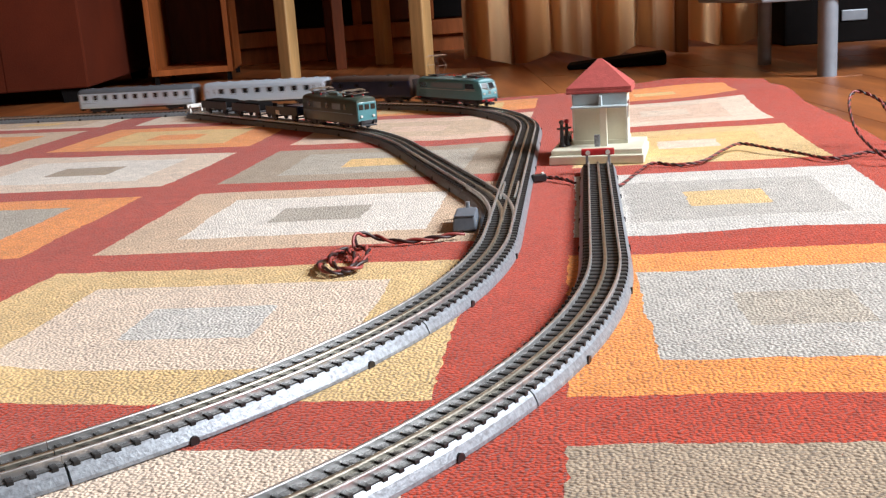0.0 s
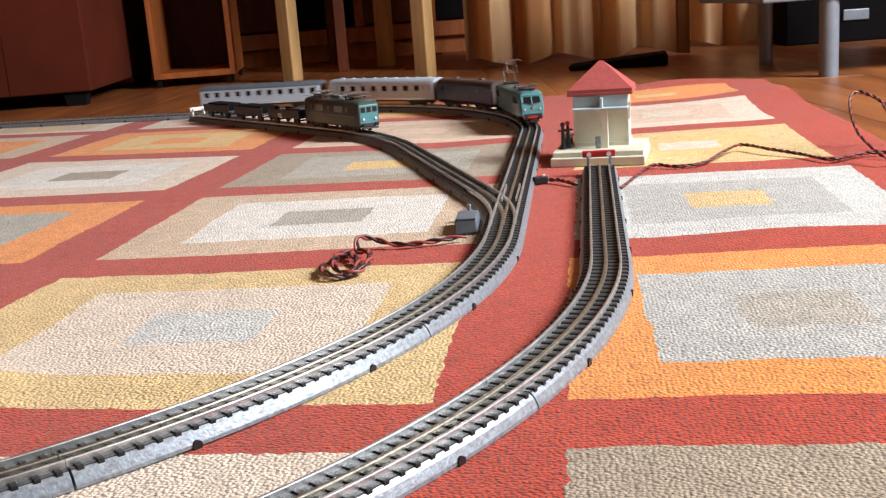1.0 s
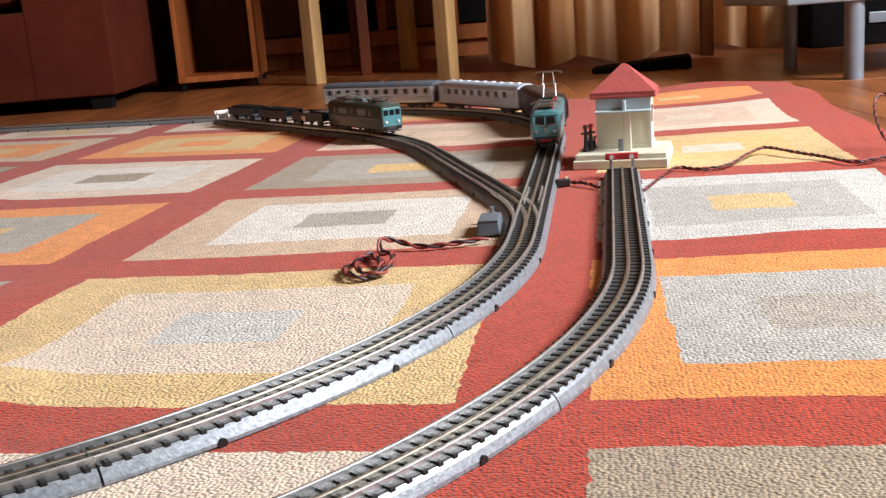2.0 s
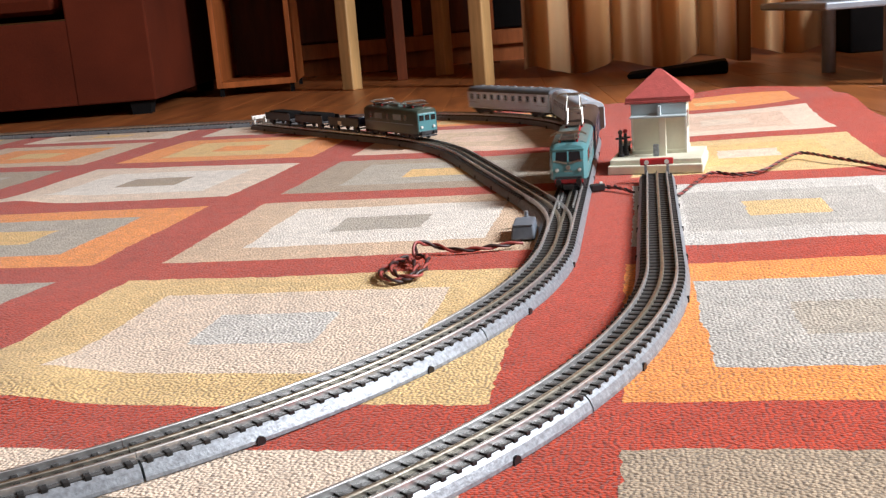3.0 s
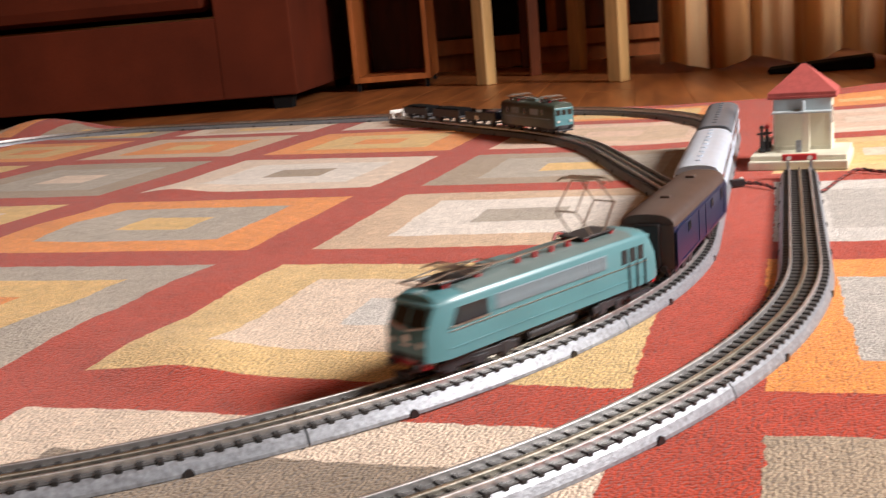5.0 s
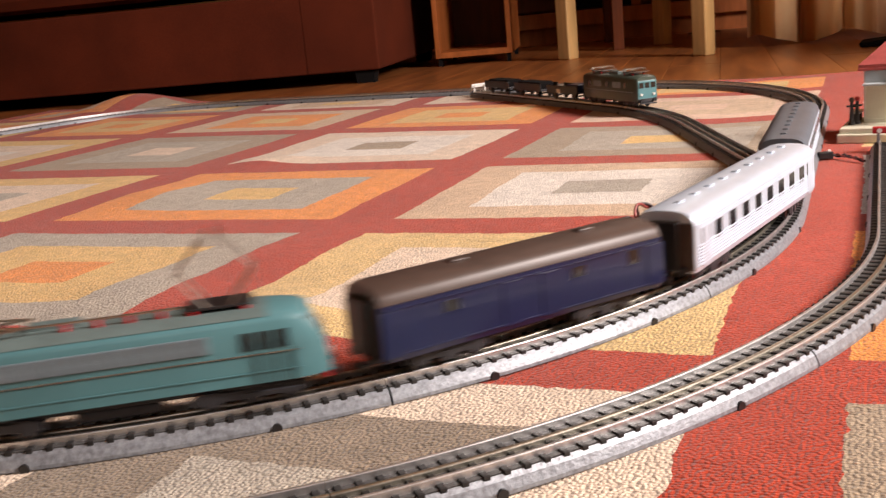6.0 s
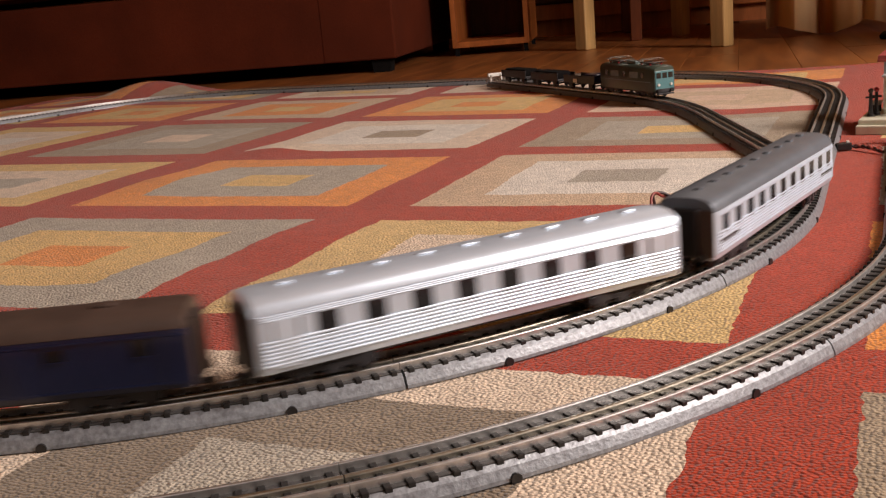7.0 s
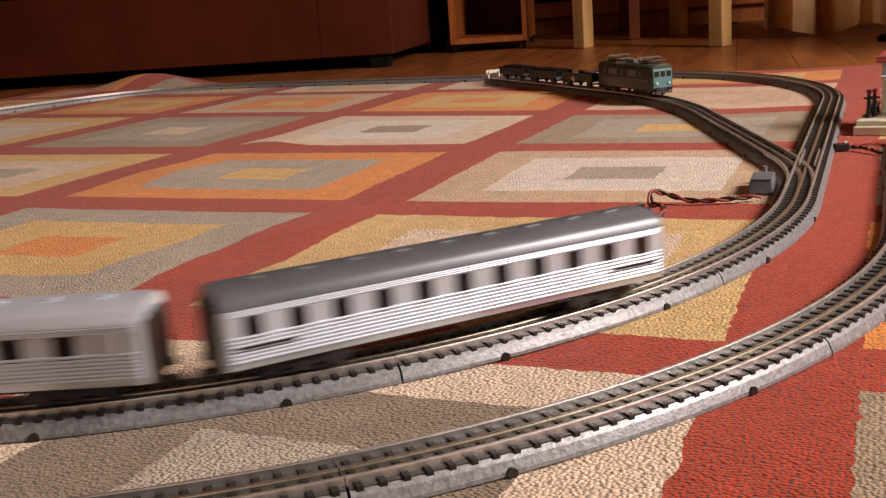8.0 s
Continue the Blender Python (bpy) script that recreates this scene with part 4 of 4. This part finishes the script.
# a plain post with knob and arm, standing in for a miniature figure
def figure_stand_in(m, mat_top, label):
    t = empty("lineside_post", m, label, "signal post")
    bm = bmesh.new()
    rod(bm, (0, 0, 0), (0, 0, 0.0022), 0.0035, 0.003, 12)
    part("foot", bm, M["black"], t)
    bm = bmesh.new()
    rod(bm, (0, 0, 0.002), (0, 0, 0.021), 0.0022, 0.0014, 10)
    part("post", bm, M["black"], t)
    bm = bmesh.new()
    bmesh.ops.create_uvsphere(bm, u_segments=10, v_segments=7, radius=0.0024, matrix=Matrix.Translation((0, 0, 0.0228)))
    part("knob", bm, mat_top, t, smooth=True)
    part("arm", boxed(-0.0045, 0.0045, -0.0008, 0.0008, 0.016, 0.0178, bevel=0.0003), M["black"], t)


hm = pose(0.5062, 0.2543, 0, 0, 0, -14)
figure_stand_in(hm @ Matrix.Translation((-0.0347, 0.0285, 0.0129)), M["umber"], "slim black post in place of a small figure beside the signal house")
figure_stand_in(hm @ Matrix.Translation((-0.0309, 0.0361, 0.0129)), M["red"], "slim black post with a red knob in place of a small figure")


# ---- wires ----
def wire(name, pts, r, mat, label, parent=None):
    cu = bpy.data.curves.new(name, "CURVE")
    cu.dimensions, cu.bevel_depth, cu.bevel_resolution, cu.resolution_u = "3D", r, 2, 6
    sp = cu.splines.new("NURBS")
    sp.points.add(len(pts) - 1)
    for q, c in zip(sp.points, pts):
        q.co = (*c, 1)
    sp.use_endpoint_u, sp.order_u = True, 4
    ob = new(name, cu)
    cu.materials.append(mat)
    dg = bpy.context.evaluated_depsgraph_get()
    me = bpy.data.meshes.new_from_object(ob.evaluated_get(dg))
    bpy.data.objects.remove(ob)
    ob = new(name, me)
    if parent is not None:
        ob.parent = parent
    elif label:
        tagged(ob, label, "wire")
    return ob


def twisted(pts, r, pitch, n):
    """Two wires twisted round a smooth line through pts."""
    dense = []
    P = [Vector(p) for p in pts]
    for i in range(n):
        s = i / (n - 1) * (len(P) - 1)
        k = min(int(s), len(P) - 2)
        u = s - k
        p0, p1, p2, p3 = P[max(0, k - 1)], P[k], P[k + 1], P[min(len(P) - 1, k + 2)]
        dense.append(0.5 * (2 * p1 + (p2 - p0) * u + (2 * p0 - 5 * p1 + 4 * p2 - p3) * u * u + (3 * p1 - p0 - 3 * p2 + p3) * u ** 3))
    both = ([], [])
    walked = 0.0
    for i, p in enumerate(dense):
        d = (dense[min(i + 1, n - 1)] - dense[max(0, i - 1)]).normalized()
        walked += (p - dense[i - 1]).length if i else 0
        s1 = Vector((-d.y, d.x, 0)).normalized()
        s2 = d.cross(s1)
        for k in (0, 1):
            a = walked / pitch * 2 * math.pi + k * math.pi
            q = p + (s1 * math.cos(a) + s2 * math.sin(a)) * r * 1.15
            both[k].append((q.x, q.y, max(q.z, r)))
    return both


def wire_pair(name, pts, label, r=0.0009, pitch=0.014, n=70, mats=("wire_dark", "wire_red")):
    t = empty(name, None, label, "wire")
    for strand, m in zip(twisted(pts, r, pitch, n), mats):
        wire("strand", strand, r, M[m], "", t)
    return t


coil = []
RINGS = [(0.3, -0.065, 0.0109, 0.0246), (0.3071, -0.059, 0.0114, 0.0283)]
for k, (cx, cy, rx, ry) in enumerate(RINGS):
    for i in range(14):
        a = i / 14 * 2 * math.pi + 1.4 + k * 0.5
        coil.append((cx + rx * math.cos(a), cy + ry * math.sin(a), 0.0016 + 0.0014 * k + 0.0012 * (1 + math.sin(2 * a + k))))
coil += [(0.3082, -0.0219, 0.0101), (0.3172, -0.0119, 0.0064), (0.3342, -0.0184, 0.0028), (0.3575, -0.0158, 0.0028), (0.3792, -0.0095, 0.0037)]
wire_pair("wire_coil", coil, "coiled dark red and black twisted wire on the rug", r=0.0010, n=200, pitch=0.024, mats=("wire_dark", "wire_red"))
plug = [(0.4481, 0.1838, 0.0038), (0.4555, 0.1859, 0.0028), (0.4646, 0.1752, 0.0033), (0.4744, 0.1589, 0.0019)]
wire_pair("plug_wire", plug, "short dark wire with a black plug beside the track", n=24, mats=("wire_dark", "wire_red"))
pb = empty("plug", pose(0.4471, 0.1836, 0.0035, 0, 0, 15), "small black plug clipped to the track edge", "plug")
part("shell", boxed(-0.006, 0.006, -0.0028, 0.0028, -0.003, 0.003, bevel=0.0007), M["black"], pb)
part("contact", boxed(0.002, 0.0045, -0.0012, 0.0012, 0.0028, 0.0045, bevel=0.0004), M["white"], pb)
lead = [(0.4876, 0.1288, 0.0019), (0.5052, 0.1295, 0.0019), (0.5278, 0.1763, 0.0028), (0.5506, 0.2216, 0.0029), (0.5709, 0.2098, 0.0019), (0.5947, 0.217, 0.0029), (0.6195, 0.2494, 0.0057), (0.6455, 0.282, 0.0058), (0.6624, 0.2511, 0.0048), (0.6805, 0.2265, 0.0029), (0.693, 0.1873, 0.0029), (0.7124, 0.1934, 0.0029), (0.7348, 0.2045, 0.0029), (0.7647, 0.1899, 0.0029)]
wire_pair("track_lead", lead, "red and black twisted wire running across the rug", n=150)
loop = [(0.7647, 0.1899, 0.0029), (0.7295, 0.1523, 0.0057), (0.7222, 0.199, 0.021), (0.7343, 0.2519, 0.0403), (0.7498, 0.2737, 0.0482), (0.7662, 0.2554, 0.0385), (0.7755, 0.2114, 0.0144), (0.7834, 0.1801, 0.0038), (0.7595, 0.1794, 0.0191), (0.7538, 0.2209, 0.0383), (0.7734, 0.264, 0.0337), (0.7965, 0.2439, 0.0096), (0.8335, 0.2135, 0.0029)]
wire_pair("wire_bundle", loop, "loose loops of red twisted wire", n=160, mats=("wire_red", "wire_dark"))


# ---- the furniture beyond the rug ----
def sofa():
    t = empty("sofa", pose(-0.3886, 1.5611, FLOOR, 0, 0, 5.5), "low dark brown upholstered sofa on small feet", "sofa")
    part("arm", boxed(-0.175, 0.0, 0.0, 0.85, 0.03, 0.56, bevel=0.004), M["leather"], t)
    part("arm", boxed(-2.15, -1.975, 0.0, 0.85, 0.03, 0.56, bevel=0.004), M["leather"], t)
    part("base", boxed(-1.976, -0.172, 0.0015, 0.83, 0.03, 0.215, bevel=0.003), M["leather"], t)
    for i in range(2):
        part("cushion", boxed(-1.97 + i * 0.898, -1.078 + i * 0.898, 0.015, 0.68, 0.232, 0.40, bevel=0.03), M["leather"], t)
        part("back_cushion", boxed(-1.97 + i * 0.898, -1.078 + i * 0.898, 0.55, 0.83, 0.40, 0.80, bevel=0.05), M["leather"], t)
    for x in (-0.04, -1.08, -2.11):
        for y in (0.035, 0.80):
            part("foot", boxed(x - 0.02, x + 0.02, y - 0.02, y + 0.02, 0.0, 0.032, taper=-0.2), M["void"], t)
    return t


scaled(sofa(), 0.99)


def open_shelf():
    t = empty("shelf_unit", pose(-0.3591, 1.946, FLOOR, 0, 0, 7), "open orange-brown wooden shelf box on short legs", "shelf")
    part("side", boxed(0.0, 0.012, 0.0, 0.32, 0.02, 0.62, bevel=0.001), M["red_wood"], t)
    part("side", boxed(0.178, 0.190, 0.0, 0.32, 0.02, 0.62, bevel=0.001), M["red_wood"], t)
    part("bottom", boxed(0.012, 0.178, 0.0, 0.32, 0.02, 0.034, bevel=0.001), M["red_wood"], t)
    part("top", boxed(0.012, 0.178, 0.0, 0.32, 0.606, 0.62, bevel=0.001), M["red_wood"], t)
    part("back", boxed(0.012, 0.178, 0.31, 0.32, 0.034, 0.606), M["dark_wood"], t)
    part("shelf", boxed(0.012, 0.178, 0.01, 0.31, 0.30, 0.312), M["red_wood"], t)
    for x in (0.01, 0.18):
        for y in (0.012, 0.30):
            part("leg", boxed(x - 0.005, x + 0.005, y - 0.005, y + 0.005, 0.0, 0.021), M["void"], t)
    return t


scaled(open_shelf(), 1.06)


def chair(m, mat, label, w=0.355, d=0.36):
    t = empty("wooden_chair", m, label, "chair")
    for x, y in ((0, 0), (w, 0), (0, d), (w, d)):
        bm = boxed(-0.017, 0.017, -0.017, 0.017, 0.0, 0.44 if y == 0 else 0.9, bevel=0.003)
        part("leg", bm, mat, t, at=Matrix.Translation((x, y, 0)))
    part("seat", boxed(-0.02, w + 0.02, -0.02, d + 0.02, 0.44, 0.465, bevel=0.006), mat, t)
    part("apron", boxed(0.017, w - 0.017, -0.008, 0.008, 0.37, 0.44), mat, t)
    part("apron", boxed(0.017, w - 0.017, d - 0.008, d + 0.008, 0.37, 0.44), mat, t)
    for z in (0.6, 0.75):
        part("back_slat", boxed(0.017, w - 0.017, d - 0.008, d + 0.008, z, z + 0.07, bevel=0.003), mat, t)
    return t


scaled(chair(pose(0.0022, 1.8514, FLOOR, 0, 0, -33), M["pine"], "pale pine dining chair", w=0.362), 1.07)
DARK = empty("side_table", pose(0.102, 2.094, FLOOR, 0, 0, 9), "dark wooden side table", "table")
for x, y in ((0, 0), (0.5, 0), (0, 0.4), (0.5, 0.4)):
    part("leg", boxed(x - 0.013, x + 0.013, y - 0.013, y + 0.013, 0, 0.6, bevel=0.002), M["dark_wood"], DARK)
part("tabletop", boxed(-0.03, 0.53, -0.03, 0.43, 0.6, 0.625, bevel=0.004), M["dark_wood"], DARK)
scaled(DARK, 1.09)


def sideboard():
    t = empty("sideboard", pose(-0.3702, 2.5907, FLOOR, 0, 0, 9.5), "long dark reddish wooden sideboard against the wall", "cabinet")
    part("plinth", boxed(0.0, 1.6, 0.02, 0.38, 0.0, 0.05), M["red_wood"], t)
    part("carcass", boxed(0.0, 1.6, 0.02, 0.38, 0.05, 0.85, bevel=0.002), M["dark_wood"], t)
    part("rail", boxed(0.0, 1.6, -0.01, 0.02, 0.045, 0.085, bevel=0.002), M["red_wood"], t)
    for i in range(8):
        x0 = 0.02 + i * 0.197
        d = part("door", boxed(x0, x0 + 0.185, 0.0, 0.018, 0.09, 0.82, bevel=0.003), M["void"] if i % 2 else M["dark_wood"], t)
        part("stile", boxed(x0 - 0.012, x0 + 0.012, -0.008, 0.001, 0.086, 0.82, bevel=0.002), M["red_wood"], d)
    return t


scaled(sideboard(), 1.17)


def cloth_material():
    m = bpy.data.materials.new("striped_curtain_cloth")
    m.use_nodes = True
    n, l = m.node_tree.nodes, m.node_tree.links
    b = n["Principled BSDF"]
    b.inputs["Roughness"].default_value = 0.85
    b.inputs["Sheen Weight"].default_value = 0.2
    tc, sx = n.new("ShaderNodeTexCoord"), n.new("ShaderNodeSeparateXYZ")
    l.new(tc.outputs["UV"], sx.inputs[0])
    rp = n.new("ShaderNodeValToRGB")
    e = rp.color_ramp.elements
    stops = [(0.0, (0.30, 0.115, 0.030)), (0.08, (0.80, 0.52, 0.25)), (0.16, (0.88, 0.68, 0.42)), (0.27, (0.52, 0.22, 0.06)), (0.36, (0.82, 0.55, 0.27)), (0.48, (0.89, 0.70, 0.45)), (0.60, (0.55, 0.25, 0.07)), (0.68, (0.84, 0.58, 0.30)), (0.82, (0.89, 0.71, 0.46)), (0.9, (0.50, 0.21, 0.06)), (1.0, (0.32, 0.13, 0.04))]
    e[0].position, e[0].color = stops[0][0], (*stops[0][1], 1)
    e[1].position, e[1].color = stops[-1][0], (*stops[-1][1], 1)
    for p, c in stops[1:-1]:
        k = e.new(p)
        k.color = (*c, 1)
    l.new(sx.outputs[0], rp.inputs[0])
    weave = n.new("ShaderNodeTexNoise")
    weave.inputs["Scale"].default_value = 500
    l.new(tc.outputs["Object"], weave.inputs[0])
    bp = n.new("ShaderNodeBump")
    bp.inputs["Strength"].default_value, bp.inputs["Distance"].default_value = 0.2, 0.001
    l.new(weave.outputs[0], bp.inputs["Height"]), l.new(bp.outputs[0], b.inputs["Normal"])
    l.new(rp.outputs[0], b.inputs["Base Color"])
    thin, both = n.new("ShaderNodeBsdfTranslucent"), n.new("ShaderNodeMixShader")
    both.inputs[0].default_value = 0.5
    l.new(rp.outputs[0], thin.inputs[0])
    l.new(b.outputs[0], both.inputs[1]), l.new(thin.outputs[0], both.inputs[2])
    l.new(both.outputs[0], n["Material Output"].inputs[0])
    return m


CLOTH = cloth_material()


def curtain(x0, x1, y, z0, z1, label, folds, amp, rise):
    bm = bmesh.new()
    uv = bm.loops.layers.uv.new("uv")
    nx, nz = 150, 14
    grid = []
    for j in range(nz + 1):
        row = []
        for i in range(nx + 1):
            u, v = i / nx, j / nz
            ph = u * folds * 2 * math.pi
            yy = y + amp * (math.sin(ph) + 0.35 * math.sin(ph * 2.3 + 1)) * (1 - 0.4 * v)
            zz = z0 + (z1 - z0) * v + (1 - v) * (0.012 * math.sin(ph * 0.5 + 0.6) + rise * u)
            row.append((bm.verts.new((x0 + (x1 - x0) * u + 0.006 * math.cos(ph), yy, zz)), u, v))
        grid.append(row)
    for j in range(nz):
        for i in range(nx):
            q = [grid[j][i], grid[j][i + 1], grid[j + 1][i + 1], grid[j + 1][i]]
            fc = bm.faces.new([k[0] for k in q])
            for lp, k in zip(fc.loops, q):
                lp[uv].uv = (k[1], k[2])
    bmesh.ops.solidify(bm, geom=bm.faces[:], thickness=0.002)
    return tagged(part("curtain", bm, CLOTH, smooth=True), label, "curtain")


curtain(0.4154, 0.947, 1.78, 0.006, 2.35, "long orange and cream striped curtain hanging almost to the floor", 5.5, 0.030, 0.0)
curtain(0.9692, 1.3554, 2.02, 0.0, 2.4, "orange striped curtain hanging in the corner", 4, 0.03, 0.0)
# low near-black block put where the gap under the curtain lies in shade
bm = boxed(-0.09, 0.115, -0.05, 0.05, 0.0, 0.026, bevel=0.006)
for v in bm.verts:
    if v.co.z > 0.015 and v.co.x < -0.02:
        v.co.z *= 0.4
tagged(part("floor_cushion", bm, M["void"], at=pose(0.7257, 1.5547, FLOOR, 0, 0, -10)), "flat black block standing in for the shaded gap under the curtain", "cloth")


def stool():
    t = empty("side_table", pose(0.9913, 1.0189, FLOOR, 0, 0, 2), "low table with round grey steel legs", "table", "steel furniture")
    for x, y in ((0, 0), (0.004, 0.30), (0.42, 0.0), (0.42, 0.30)):
        bm = bmesh.new()
        rod(bm, (x, y, 0.0), (x, y, 0.32), 0.0148 if y == 0 else 0.0122, seg=24)
        part("leg", bm, M["steel_grey"], t, smooth=True)
    part("tray", boxed(-0.11, 0.46, -0.02, 0.33, 0.118, 0.13, bevel=0.003), M["steel_grey"], t)
    part("tabletop", boxed(-0.12, 0.47, -0.03, 0.34, 0.32, 0.345, bevel=0.004), M["dark_wood"], t)
    return t


scaled(stool(), 1.043)
box_ob = empty("storage_box", pose(1.276, 1.807, FLOOR, 0, 0, -2), "black storage box on the floor", "box")
part("shell", boxed(-0.10, 0.32, 0.0, 0.25, 0.0, 0.16, bevel=0.006), M["void"], box_ob)
part("handle", boxed(0.03, 0.09, -0.006, 0.0, 0.05, 0.075, bevel=0.002), M["steel_grey"], box_ob)


# ---- what moves ----
def motions():
    ts = [i * 0.1 for i in range(81)]
    for k, (ob, bogies, length, piv) in enumerate(TRAIN):
        behind = sum(v[2] for v in TRAIN[:k]) + sum(GAPS[:k + 1])
        rows, turns = [], ([], [])
        for t in ts:
            m, turn = vehicle_pose(MAIN, D_BEND + nose_at(t) + behind + length / 2, piv)
            rows.append((t, m))
            for i in (0, 1):
                turns[i].append((t, pose((1, -1)[i] * piv, 0, 0, 0, 0, math.degrees(turn[i]))))
        walk(ob, rows)
        for b, r in zip(bogies, turns):
            walk(b, r)


motions()
